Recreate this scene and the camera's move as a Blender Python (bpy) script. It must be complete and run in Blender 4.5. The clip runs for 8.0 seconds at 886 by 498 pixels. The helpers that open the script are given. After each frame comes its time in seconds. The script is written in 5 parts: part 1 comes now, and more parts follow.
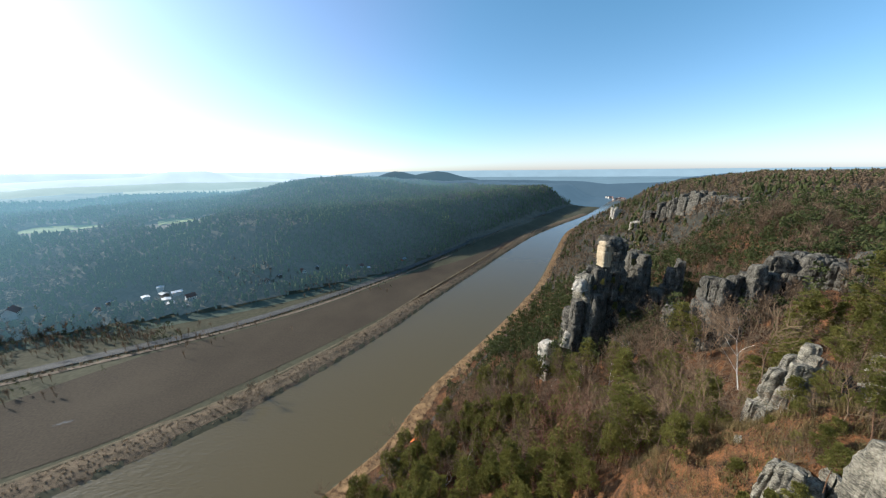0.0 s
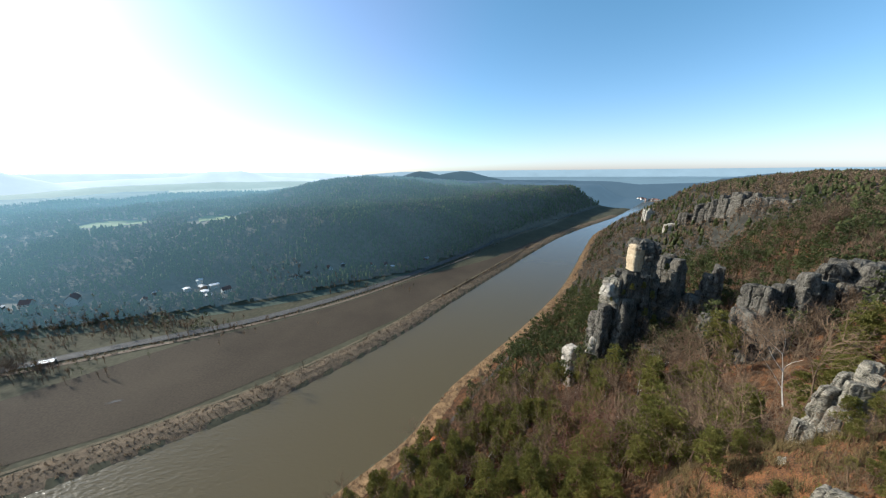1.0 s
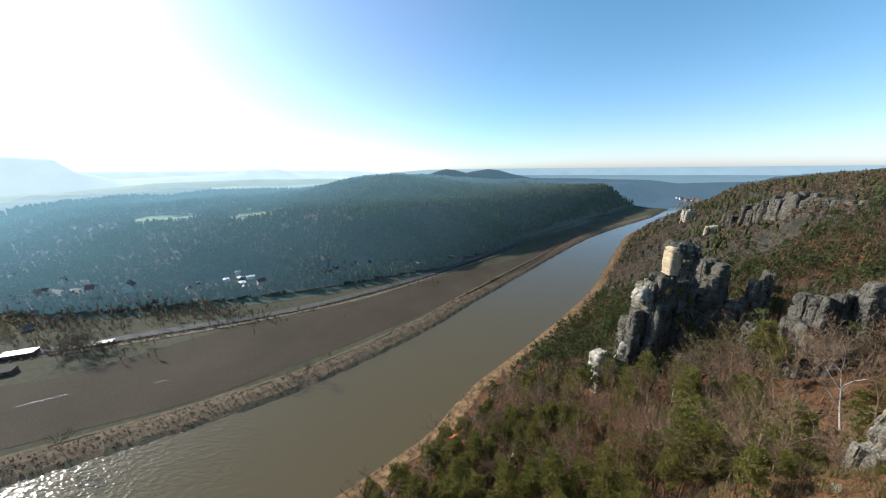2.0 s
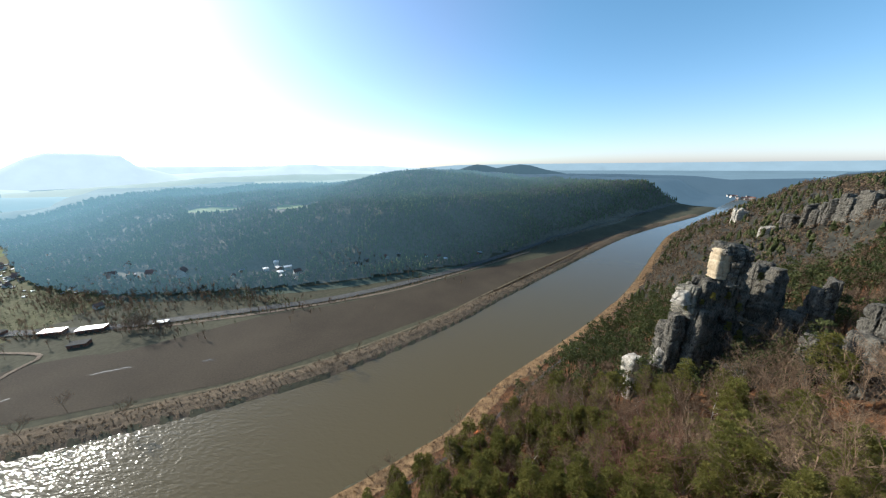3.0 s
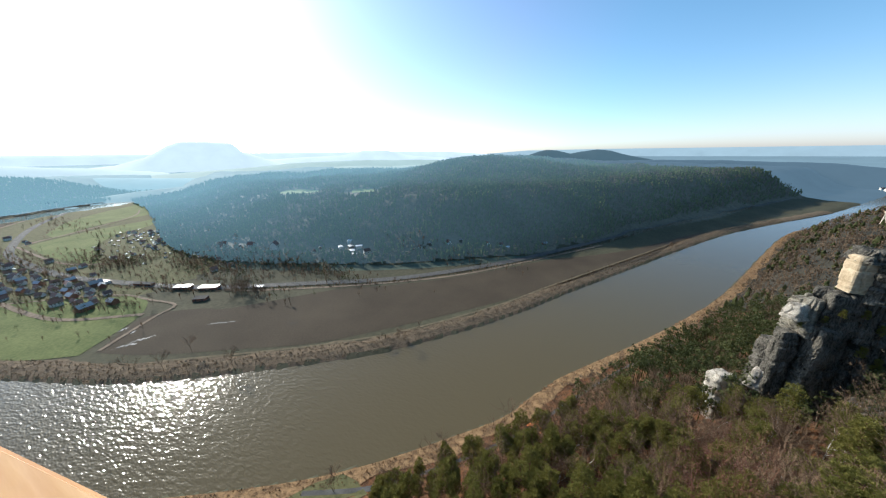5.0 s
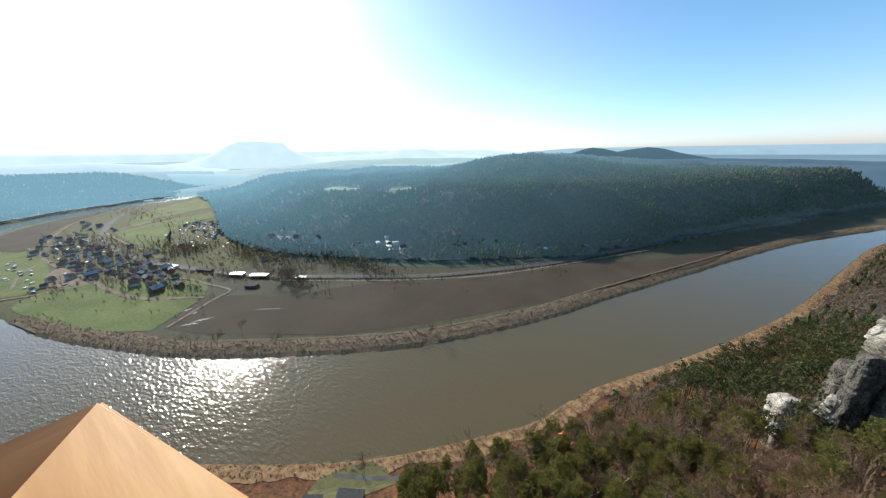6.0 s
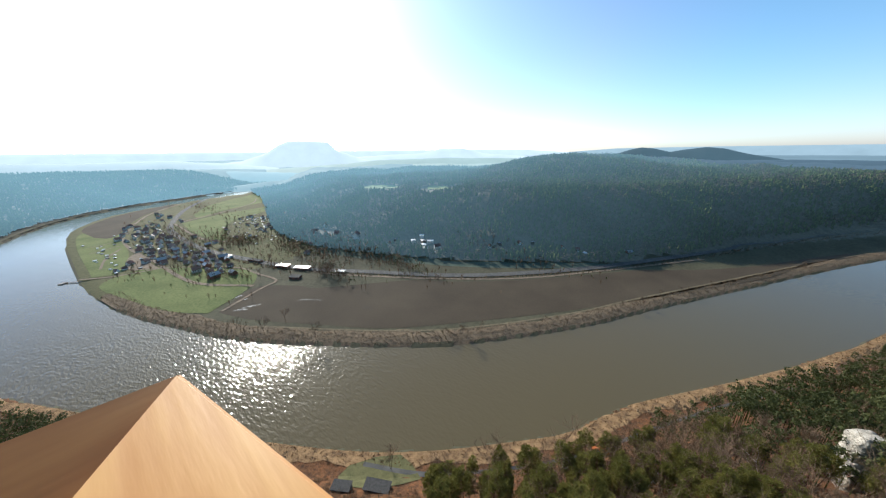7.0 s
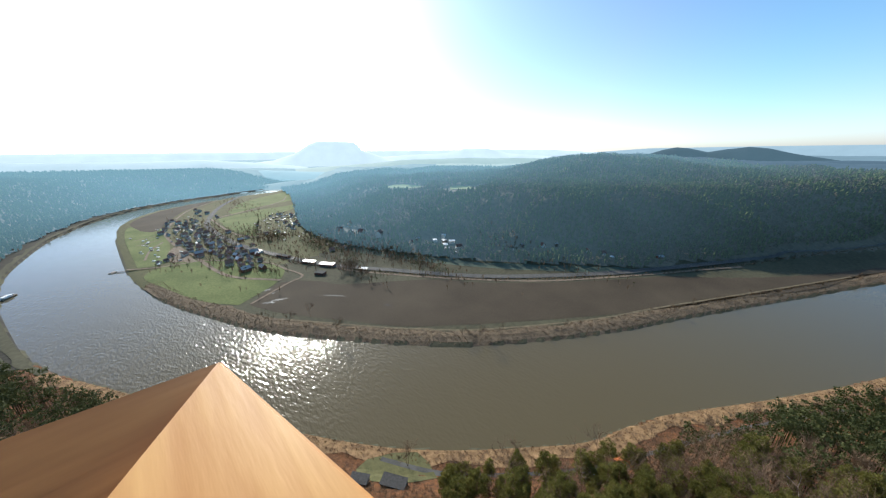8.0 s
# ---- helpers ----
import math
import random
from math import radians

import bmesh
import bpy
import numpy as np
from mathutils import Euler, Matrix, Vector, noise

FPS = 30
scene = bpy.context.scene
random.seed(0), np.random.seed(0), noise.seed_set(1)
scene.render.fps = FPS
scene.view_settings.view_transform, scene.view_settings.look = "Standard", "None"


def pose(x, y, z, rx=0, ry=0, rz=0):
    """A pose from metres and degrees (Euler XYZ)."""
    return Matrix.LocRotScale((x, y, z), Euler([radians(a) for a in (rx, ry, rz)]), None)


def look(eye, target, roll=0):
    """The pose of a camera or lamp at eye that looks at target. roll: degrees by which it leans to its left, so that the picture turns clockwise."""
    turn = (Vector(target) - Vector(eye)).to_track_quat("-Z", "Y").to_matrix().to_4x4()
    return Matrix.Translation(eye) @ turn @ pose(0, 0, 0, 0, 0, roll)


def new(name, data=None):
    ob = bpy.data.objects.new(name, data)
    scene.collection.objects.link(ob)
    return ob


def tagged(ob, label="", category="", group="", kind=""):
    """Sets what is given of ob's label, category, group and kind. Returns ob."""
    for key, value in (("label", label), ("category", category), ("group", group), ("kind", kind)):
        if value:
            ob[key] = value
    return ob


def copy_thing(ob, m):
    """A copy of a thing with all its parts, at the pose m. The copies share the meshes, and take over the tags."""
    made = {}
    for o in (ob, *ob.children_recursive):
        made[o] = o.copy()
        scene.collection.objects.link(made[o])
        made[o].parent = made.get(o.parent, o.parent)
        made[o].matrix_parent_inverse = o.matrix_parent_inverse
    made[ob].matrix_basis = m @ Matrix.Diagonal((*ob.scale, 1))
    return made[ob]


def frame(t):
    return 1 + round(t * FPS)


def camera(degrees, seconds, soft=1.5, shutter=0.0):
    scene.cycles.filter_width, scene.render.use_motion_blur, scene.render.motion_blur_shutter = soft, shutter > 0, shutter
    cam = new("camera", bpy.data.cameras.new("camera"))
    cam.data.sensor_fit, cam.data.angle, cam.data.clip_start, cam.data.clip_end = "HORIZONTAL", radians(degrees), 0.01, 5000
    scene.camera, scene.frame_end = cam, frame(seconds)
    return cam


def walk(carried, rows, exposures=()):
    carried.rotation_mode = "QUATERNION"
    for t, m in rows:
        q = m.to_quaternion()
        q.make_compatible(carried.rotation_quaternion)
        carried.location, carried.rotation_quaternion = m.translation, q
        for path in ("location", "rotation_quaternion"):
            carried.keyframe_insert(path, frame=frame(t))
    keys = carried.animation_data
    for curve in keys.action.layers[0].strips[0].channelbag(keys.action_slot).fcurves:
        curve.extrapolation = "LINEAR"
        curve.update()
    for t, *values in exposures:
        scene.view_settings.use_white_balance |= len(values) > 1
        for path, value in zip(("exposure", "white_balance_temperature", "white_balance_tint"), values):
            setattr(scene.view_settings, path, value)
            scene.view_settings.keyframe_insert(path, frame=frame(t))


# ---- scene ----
# A river bend seen from a rail on top of a sandstone cliff, 190 m above the water (z = 0).
EYE = 190.0
ARM = 0.12      # the lens stands this far in front of the axis that it turns about
cam = camera(111.2, 8.0, soft=1.2)
TURNS = [       # seconds, yaw, pitch, roll
    (0.0, 0.0, -14.36, 0.49), (0.5, 2.1, -14.35, 0.49), (1.0, 4.45, -14.34, 0.5), (1.5, 6.8, -14.45, 0.49),
    (3.0, 14.85, -15.45, 0.5), (3.5, 17.68, -16.12, 0.56), (4.0, 20.62, -16.84, 0.61), (4.5, 23.77, -17.44, 0.65),
    (6.0, 33.92, -18.04, 0.78), (6.5, 37.54, -18.01, 0.75), (7.0, 40.7, -17.99, 0.7), (7.5, 43.19, -17.96, 0.66),
    (8.0, 44.94, -17.95, 0.66),
]


def aimed(yaw, pitch, roll):
    a = radians(yaw)
    return (pose(-ARM * math.sin(a), ARM * math.cos(a), EYE, 0, 0, yaw) @ pose(0, 0, 0, pitch) @ pose(0, 0, 0, 0, roll)
            @ pose(0, 0, 0, 90))


walk(cam, [(t, aimed(yaw, pitch, roll)) for t, yaw, pitch, roll in TURNS],
     exposures=[(0.0, 0.78, 5600, 6), (8.0, 0.78, 5600, 6)])

# ---- light ----
SUN_AZ, SUN_EL = 72.0, 25.5     # degrees to the left of +y, and above the level
world = bpy.data.worlds.new("sky")
scene.world = world
world.use_nodes = True
wn = world.node_tree.nodes
sky = wn.new("ShaderNodeTexSky")
sky.sky_type, sky.sun_disc = "NISHITA", False
sky.sun_elevation, sky.sun_rotation = radians(SUN_EL), radians(-SUN_AZ)
sky.altitude, sky.air_density, sky.dust_density, sky.ozone_density = 600, 0.75, 1.2, 1.2
def graded(stops, value):
    """A colour that follows a value between 0 and 1."""
    r = wn.new("ShaderNodeValToRGB")
    for k, (at, colour) in enumerate(stops):
        e = r.color_ramp.elements[k] if k < 2 else r.color_ramp.elements.new(at)
        e.position, e.color = at, (*colour, 1)
    world.node_tree.links.new(value, r.inputs[0])
    return r.outputs[0]


def multiplied(a, b):
    m = wn.new("ShaderNodeMix")
    m.data_type, m.blend_type = "RGBA", "MULTIPLY"
    m.inputs[0].default_value = 1.0
    world.node_tree.links.new(a, m.inputs[6])
    world.node_tree.links.new(b, m.inputs[7])
    return m.outputs[2]


a, e = radians(SUN_AZ), radians(SUN_EL)
TO_SUN = Vector((-math.sin(a) * math.cos(e), math.cos(a) * math.cos(e), math.sin(e)))
where, split, near_sun = wn.new("ShaderNodeTexCoord"), wn.new("ShaderNodeSeparateXYZ"), wn.new("ShaderNodeVectorMath")
near_sun.operation = "DOT_PRODUCT"
near_sun.inputs[1].default_value = TO_SUN
world.node_tree.links.new(where.outputs["Generated"], split.inputs[0])
world.node_tree.links.new(where.outputs["Generated"], near_sun.inputs[0])
# hazy winter air: milky round the sun, a clear blue leaning to cyan away from it, pale along the horizon
milky = graded([(0.0, (0.84, 1.08, 0.99)), (0.95, (1.05, 1.0, 0.97)), (0.35, (0.90, 1.06, 0.98)), (0.6, (1.06, 1.0, 0.95)), (0.8, (1.06, 1.0, 0.97))],
               near_sun.outputs["Value"])
away = graded([(0.0, (1.34, 0.91, 0.99)), (0.5, (0.96, 1.04, 1.0)), (0.06, (1.28, 0.91, 0.96)), (0.2, (1.14, 0.97, 0.96))], split.outputs[2])
below_sun = graded([(0.0, (0.72, 0.97, 1.04)), (0.5, (0.97, 1.03, 1.0)), (0.06, (0.74, 0.97, 1.02)), (0.2, (0.88, 1.0, 1.0))], split.outputs[2])
layers = wn.new("ShaderNodeMix")
layers.data_type = "RGBA"
world.node_tree.links.new(near_sun.outputs["Value"], layers.inputs[0])
world.node_tree.links.new(away, layers.inputs[6])
world.node_tree.links.new(below_sun, layers.inputs[7])
world.node_tree.links.new(multiplied(multiplied(sky.outputs[0], milky), layers.outputs[2]), wn["Background"].inputs[0])
wn["Background"].inputs[1].default_value = 0.128
lamp = bpy.data.lights.new("sun", "SUN")
lamp.energy, lamp.angle, lamp.color = 4.2, radians(0.53), (1.0, 0.86, 0.68)
sun = new("sun", lamp)
sun.matrix_world = look(TO_SUN * 500 + Vector((0, 0, 190)), (0, 0, 190))


# ---- materials ----
def material(name, low, high, scale=1.0, rough=0.85, fine=8.0, bump=0.0, island=0.0, detail=6.0, metal=0.0, spec=0.12, sheen=0.0,
             stretch=(1, 1, 1), random_ob=0.0, through_light=0.0):
    """Two colours mixed by a broad and a fine noise, in metres, with relief."""
    m = bpy.data.materials.new(name)
    m.use_nodes = True
    nodes, links = m.node_tree.nodes, m.node_tree.links
    bsdf = nodes["Principled BSDF"]
    geo, mapping = nodes.new("ShaderNodeNewGeometry"), nodes.new("ShaderNodeMapping")
    mapping.inputs["Scale"].default_value = stretch
    links.new(geo.outputs["Position"], mapping.inputs[0])
    broad, grain = nodes.new("ShaderNodeTexNoise"), nodes.new("ShaderNodeTexNoise")
    broad.inputs["Scale"].default_value, broad.inputs["Detail"].default_value = scale, detail
    grain.inputs["Scale"].default_value, grain.inputs["Detail"].default_value = scale * fine, 4
    links.new(mapping.outputs[0], broad.inputs[0])
    links.new(mapping.outputs[0], grain.inputs[0])
    add = nodes.new("ShaderNodeMath")
    add.operation = "ADD"
    links.new(broad.outputs[0], add.inputs[0])
    links.new(grain.outputs[0], add.inputs[1])
    fac = nodes.new("ShaderNodeMapRange")
    fac.inputs["From Min"].default_value, fac.inputs["From Max"].default_value = 0.72, 1.28
    links.new(add.outputs[0], fac.inputs["Value"])
    value = fac.outputs[0]
    if island or random_ob:
        source = geo.outputs["Random Per Island"]
        if random_ob:
            source = nodes.new("ShaderNodeObjectInfo").outputs["Random"]
        blend = nodes.new("ShaderNodeMix")
        blend.inputs[0].default_value = island or random_ob
        links.new(value, blend.inputs[2])
        links.new(source, blend.inputs[3])
        value = blend.outputs[0]
    mix = nodes.new("ShaderNodeMix")
    mix.data_type = "RGBA"
    mix.inputs[6].default_value, mix.inputs[7].default_value = (*low, 1), (*high, 1)
    links.new(value, mix.inputs[0])
    links.new(mix.outputs[2], bsdf.inputs["Base Color"])
    bsdf.inputs["Roughness"].default_value, bsdf.inputs["Metallic"].default_value = rough, metal
    bsdf.inputs["Specular IOR Level"].default_value = spec
    if sheen:
        bsdf.inputs["Sheen Weight"].default_value, bsdf.inputs["Sheen Roughness"].default_value = sheen, 0.5
    if bump:
        b = nodes.new("ShaderNodeBump")
        b.inputs["Distance"].default_value = bump
        links.new(add.outputs[0], b.inputs["Height"])
        links.new(b.outputs[0], bsdf.inputs["Normal"])
    if through_light:
        t, shader = nodes.new("ShaderNodeBsdfTranslucent"), nodes.new("ShaderNodeMixShader")
        links.new(mix.outputs[2], t.inputs[0])
        shader.inputs[0].default_value = through_light
        links.new(bsdf.outputs[0], shader.inputs[1])
        links.new(t.outputs[0], shader.inputs[2])
        links.new(shader.outputs[0], nodes["Material Output"].inputs[0])
    return m


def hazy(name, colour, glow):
    """The far distance, a plain backdrop: the bright air that veils it is painted in as a little glow."""
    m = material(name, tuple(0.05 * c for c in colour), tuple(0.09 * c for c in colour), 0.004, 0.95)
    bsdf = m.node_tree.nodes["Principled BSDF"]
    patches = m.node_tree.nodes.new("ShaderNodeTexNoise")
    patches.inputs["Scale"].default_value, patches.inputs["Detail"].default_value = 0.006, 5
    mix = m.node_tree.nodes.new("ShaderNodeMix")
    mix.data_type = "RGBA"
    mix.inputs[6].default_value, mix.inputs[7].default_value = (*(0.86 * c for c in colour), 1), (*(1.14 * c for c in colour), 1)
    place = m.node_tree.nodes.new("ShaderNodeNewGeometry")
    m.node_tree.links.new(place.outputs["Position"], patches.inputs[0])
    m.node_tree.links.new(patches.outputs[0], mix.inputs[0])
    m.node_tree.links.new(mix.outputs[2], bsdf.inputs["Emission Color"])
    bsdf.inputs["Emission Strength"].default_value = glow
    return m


M = dict(
    soil=material("forest_floor", (0.035, 0.026, 0.018), (0.22, 0.098, 0.04), 0.35, 0.95, 9, 0.5),
    # floor of the farther woods: the trees' shade painted in as a darker colour
    floor_dark=material("forest_floor_painted_shade", (0.03, 0.028, 0.022), (0.06, 0.055, 0.042), 0.03, 0.95, 9, 0.3),
    plain=material("fallow_ground", (0.058, 0.054, 0.034), (0.10, 0.094, 0.058), 0.012, 0.95, 20, 0.1),
    field=material("ploughed_soil", (0.050, 0.039, 0.027), (0.084, 0.066, 0.045), 0.015, 0.95, 40, 0.1),
    grass=material("meadow_grass", (0.09, 0.115, 0.035), (0.17, 0.185, 0.065), 0.02, 0.95, 20, 0.05),
    dry=material("dry_reed", (0.08, 0.045, 0.024), (0.30, 0.18, 0.085), 0.13, 0.95, 8, 0.1, island=0.6),
    dry_ground=material("reed_bank", (0.07, 0.042, 0.024), (0.34, 0.215, 0.105), 0.22, 0.95, 7, 0.25),
    scrub=material("bare_scrub", (0.09, 0.068, 0.046), (0.34, 0.26, 0.175), 0.15, 0.95, 8, 0, island=0.6, through_light=0.4),
    lawn=material("winter_lawn", (0.07, 0.07, 0.03), (0.14, 0.13, 0.06), 0.2, 0.95, 8),
    heath=material("heath", (0.05, 0.05, 0.02), (0.2, 0.135, 0.06), 0.2, 0.95, 6, 0, island=0.5),
    frost=material("pale_meadow", (0.075, 0.095, 0.07), (0.12, 0.14, 0.105), 0.03, 0.95, 12),
    gravel=material("gravel", (0.14, 0.105, 0.075), (0.27, 0.21, 0.15), 0.2, 0.95, 8),
    asphalt=material("asphalt", (0.07, 0.067, 0.063), (0.13, 0.125, 0.115), 0.15, 0.9, 12),
    rock=material("sandstone", (0.016, 0.015, 0.013), (0.165, 0.148, 0.12), 0.32, 0.92, 6, 0.5, stretch=(1, 1, 0.4)),
    rock_grey=material("lichen_sandstone", (0.045, 0.041, 0.033), (0.33, 0.295, 0.23), 0.5, 0.92, 7, 0.3, stretch=(1, 1, 1.8)),
    rock_pale=material("pale_sandstone", (0.2, 0.175, 0.14), (0.52, 0.47, 0.39), 0.3, 0.92, 8, 0.3),
    rock_gold=material("fresh_sandstone", (0.31, 0.235, 0.145), (0.51, 0.41, 0.28), 0.12, 0.9, 7, 0.2),
    needles=material("pine_needles", (0.072, 0.076, 0.016), (0.225, 0.20, 0.052), 0.35, 0.8, 5, 0, random_ob=0.4, through_light=0.4),
    # bluish green: the haze over a far wood put into its base colour
    conifer=material("haze_tinted_conifers", (0.06, 0.09, 0.07), (0.12, 0.15, 0.11), 0.02, 0.85, 10, 0, island=0.5, through_light=0.5),
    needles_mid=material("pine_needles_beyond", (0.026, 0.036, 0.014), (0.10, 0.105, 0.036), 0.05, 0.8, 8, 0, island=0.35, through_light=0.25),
    bark=material("pine_bark", (0.06, 0.04, 0.03), (0.2, 0.11, 0.06), 0.8, 0.95, 6, 0.02),
    twig=material("bare_twigs", (0.08, 0.054, 0.034), (0.25, 0.168, 0.104), 0.3, 0.95, 6, 0, random_ob=0.5),
    birch=material("birch_bark", (0.3, 0.27, 0.23), (0.6, 0.56, 0.5), 0.9, 0.9, 6, 0.01),
    bare=material("far_bare_woods", (0.085, 0.058, 0.038), (0.23, 0.16, 0.10), 0.03, 0.95, 10, 0, island=0.5, through_light=0.3),
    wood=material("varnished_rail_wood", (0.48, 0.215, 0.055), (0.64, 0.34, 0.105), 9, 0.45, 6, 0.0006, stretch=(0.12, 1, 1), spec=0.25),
    # the same wood, darker: shade of the tilted plank put into the colour
    wood_shaded=material("varnished_rail_wood_shaded", (0.21, 0.075, 0.016), (0.36, 0.15, 0.038), 9, 0.5, 6, 0.0006, stretch=(1, 0.12, 1), spec=0.25),
    plaster=material("plaster", (0.55, 0.5, 0.43), (0.8, 0.77, 0.7), 0.3, 0.9, 6, 0, random_ob=0.6),
    # tiles and slate are lightened: the roofs' sun glint put into base colour
    tiles=material("roof_tiles_glint", (0.12, 0.08, 0.066), (0.34, 0.17, 0.11), 0.5, 0.5, 6, 0, random_ob=0.8, spec=0.4),
    slate=material("grey_roof_glint", (0.22, 0.22, 0.22), (0.5, 0.49, 0.48), 0.4, 0.32, 6, 0, random_ob=0.7, spec=0.5),
    orange=material("orange_roof_tiles", (0.5, 0.13, 0.03), (0.72, 0.24, 0.07), 0.8, 0.8, 6),
    brick=material("brick", (0.16, 0.07, 0.045), (0.3, 0.15, 0.1), 0.5, 0.9, 6),
    white=material("white_sheet_roof", (0.62, 0.62, 0.62), (0.8, 0.8, 0.79), 0.4, 0.4, 6, spec=0.3),
    plank=material("weathered_planks", (0.12, 0.1, 0.08), (0.28, 0.24, 0.2), 0.8, 0.9, 6),
    felt=material("roofing_felt", (0.05, 0.048, 0.045), (0.1, 0.095, 0.09), 0.8, 0.9, 6),
    glass=material("window_pane", (0.03, 0.035, 0.04), (0.06, 0.065, 0.07), 0.5, 0.1, 4, spec=0.5),
    steel=material("rails", (0.12, 0.11, 0.10), (0.22, 0.2, 0.19), 0.5, 0.6, 4, metal=0.3),
    puddle=material("puddle_water", (0.06, 0.05, 0.04), (0.09, 0.08, 0.06), 0.3, 0.06, 4, spec=0.5),
    red_twig=material("red_twigs", (0.09, 0.045, 0.03), (0.22, 0.105, 0.068), 0.4, 0.9, 6, 0, random_ob=0.3),
    verge=material("dry_verge", (0.09, 0.075, 0.048), (0.2, 0.16, 0.1), 0.2, 0.95, 7, 0.1),
    bank_soil=material("bank_soil", (0.075, 0.058, 0.04), (0.24, 0.175, 0.11), 0.2, 0.95, 8, 0.1),
    # the distance: haze painted in as emission
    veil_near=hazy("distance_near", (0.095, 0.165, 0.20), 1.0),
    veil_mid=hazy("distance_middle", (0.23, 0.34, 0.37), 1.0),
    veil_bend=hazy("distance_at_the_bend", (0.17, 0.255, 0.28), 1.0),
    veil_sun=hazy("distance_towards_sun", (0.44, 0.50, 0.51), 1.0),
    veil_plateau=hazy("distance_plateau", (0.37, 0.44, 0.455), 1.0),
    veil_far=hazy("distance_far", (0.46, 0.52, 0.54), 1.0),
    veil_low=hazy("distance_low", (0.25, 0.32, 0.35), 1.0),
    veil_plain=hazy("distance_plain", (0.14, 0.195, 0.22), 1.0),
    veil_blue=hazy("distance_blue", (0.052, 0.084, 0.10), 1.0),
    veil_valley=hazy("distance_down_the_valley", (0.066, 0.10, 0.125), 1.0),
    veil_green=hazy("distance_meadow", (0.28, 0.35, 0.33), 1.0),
)


def water_material():
    m = bpy.data.materials.new("river_water")
    m.use_nodes = True
    nodes, links = m.node_tree.nodes, m.node_tree.links
    bsdf = nodes["Principled BSDF"]
    bsdf.inputs["Base Color"].default_value = (0.108, 0.086, 0.044, 1)
    bsdf.inputs["Roughness"].default_value, bsdf.inputs["IOR"].default_value = 0.1, 1.33
    geo = nodes.new("ShaderNodeNewGeometry")
    split, breeze = nodes.new("ShaderNodeSeparateXYZ"), nodes.new("ShaderNodeMapRange")     # the open bend is ruffled, the lee smooth
    links.new(geo.outputs["Position"], split.inputs[0])
    links.new(split.outputs[0], breeze.inputs[0])
    for k, value in enumerate((-270.0, -60.0, 1.0, 0.08), 1):
        breeze.inputs[k].default_value = value
    sheltered, both = nodes.new("ShaderNodeMapRange"), nodes.new("ShaderNodeMath")      # and calmer again up the river
    both.operation = "MULTIPLY"
    links.new(split.outputs[0], sheltered.inputs[0])
    for k, value in enumerate((-640.0, -420.0, 0.25, 1.0), 1):
        sheltered.inputs[k].default_value = value
    links.new(breeze.outputs[0], both.inputs[0])
    links.new(sheltered.outputs[0], both.inputs[1])
    heights = []
    crests = nodes.new("ShaderNodeMapping")     # short crests, longer across the wind than along it
    crests.inputs["Rotation"].default_value = (0, 0, radians(-52))
    crests.inputs["Scale"].default_value = (0.45, 1.0, 1.0)
    links.new(geo.outputs["Position"], crests.inputs[0])
    for scale, weight, detail in ((0.12, 0.34, 0), (0.42, 0.60, 1), (0.9, 0.10, 0)):
        n = nodes.new("ShaderNodeTexNoise")
        n.inputs["Scale"].default_value, n.inputs["Detail"].default_value = scale, detail
        links.new(crests.outputs[0], n.inputs[0])
        b = nodes.new("ShaderNodeBump")
        b.inputs["Distance"].default_value, b.inputs["Strength"].default_value = weight, 1.0
        links.new(n.outputs[0], b.inputs["Height"])
        links.new(both.outputs[0], b.inputs["Strength"])
        if heights:
            links.new(heights[-1].outputs[0], b.inputs["Normal"])
        heights.append(b)
    links.new(heights[-1].outputs[0], bsdf.inputs["Normal"])
    return m


M["water"] = water_material()


def haze_painted(name, low, high):
    """Woods far across the valley, a backdrop: their own colour, and the bright air before them painted in as a glow,
    which thickens with the distance and towards the sun."""
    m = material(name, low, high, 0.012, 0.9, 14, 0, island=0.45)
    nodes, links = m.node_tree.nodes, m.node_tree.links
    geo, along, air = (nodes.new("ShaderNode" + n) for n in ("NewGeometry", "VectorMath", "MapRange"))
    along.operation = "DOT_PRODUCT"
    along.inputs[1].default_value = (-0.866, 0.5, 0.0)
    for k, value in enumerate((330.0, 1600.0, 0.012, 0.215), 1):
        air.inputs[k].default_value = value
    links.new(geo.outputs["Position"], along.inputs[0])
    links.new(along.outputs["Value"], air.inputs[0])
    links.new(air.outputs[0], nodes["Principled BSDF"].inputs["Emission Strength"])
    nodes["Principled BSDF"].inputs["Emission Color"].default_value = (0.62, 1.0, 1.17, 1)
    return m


M["conifer_hazed"] = haze_painted("conifers_painted_haze", (0.016, 0.026, 0.010), (0.105, 0.125, 0.04))
M["bare_hazed"] = haze_painted("bare_woods_painted_haze", (0.026, 0.021, 0.015), (0.13, 0.105, 0.072))
M["grass_hazed"] = haze_painted("clearings_painted_haze", (0.10, 0.13, 0.04), (0.20, 0.22, 0.08))


# ---- plan: banks, foot of the far hills ----
NEAR_BANK = [(1500, 2300), (1010, 1690), (735, 1280), (545, 1090), (401, 955), (183, 530), (112, 409), (49, 317), (-13, 233),
             (-37, 185), (-61, 154), (-131, 84), (-240, 12), (-351, -54), (-417, -91), (-486, -117), (-628, -153), (-789, -179),
             (-960, -181), (-1173, -159), (-1405, -91), (-1560, 10), (-1660, 140), (-1760, 330), (-1900, 600), (-2300, 1000)]
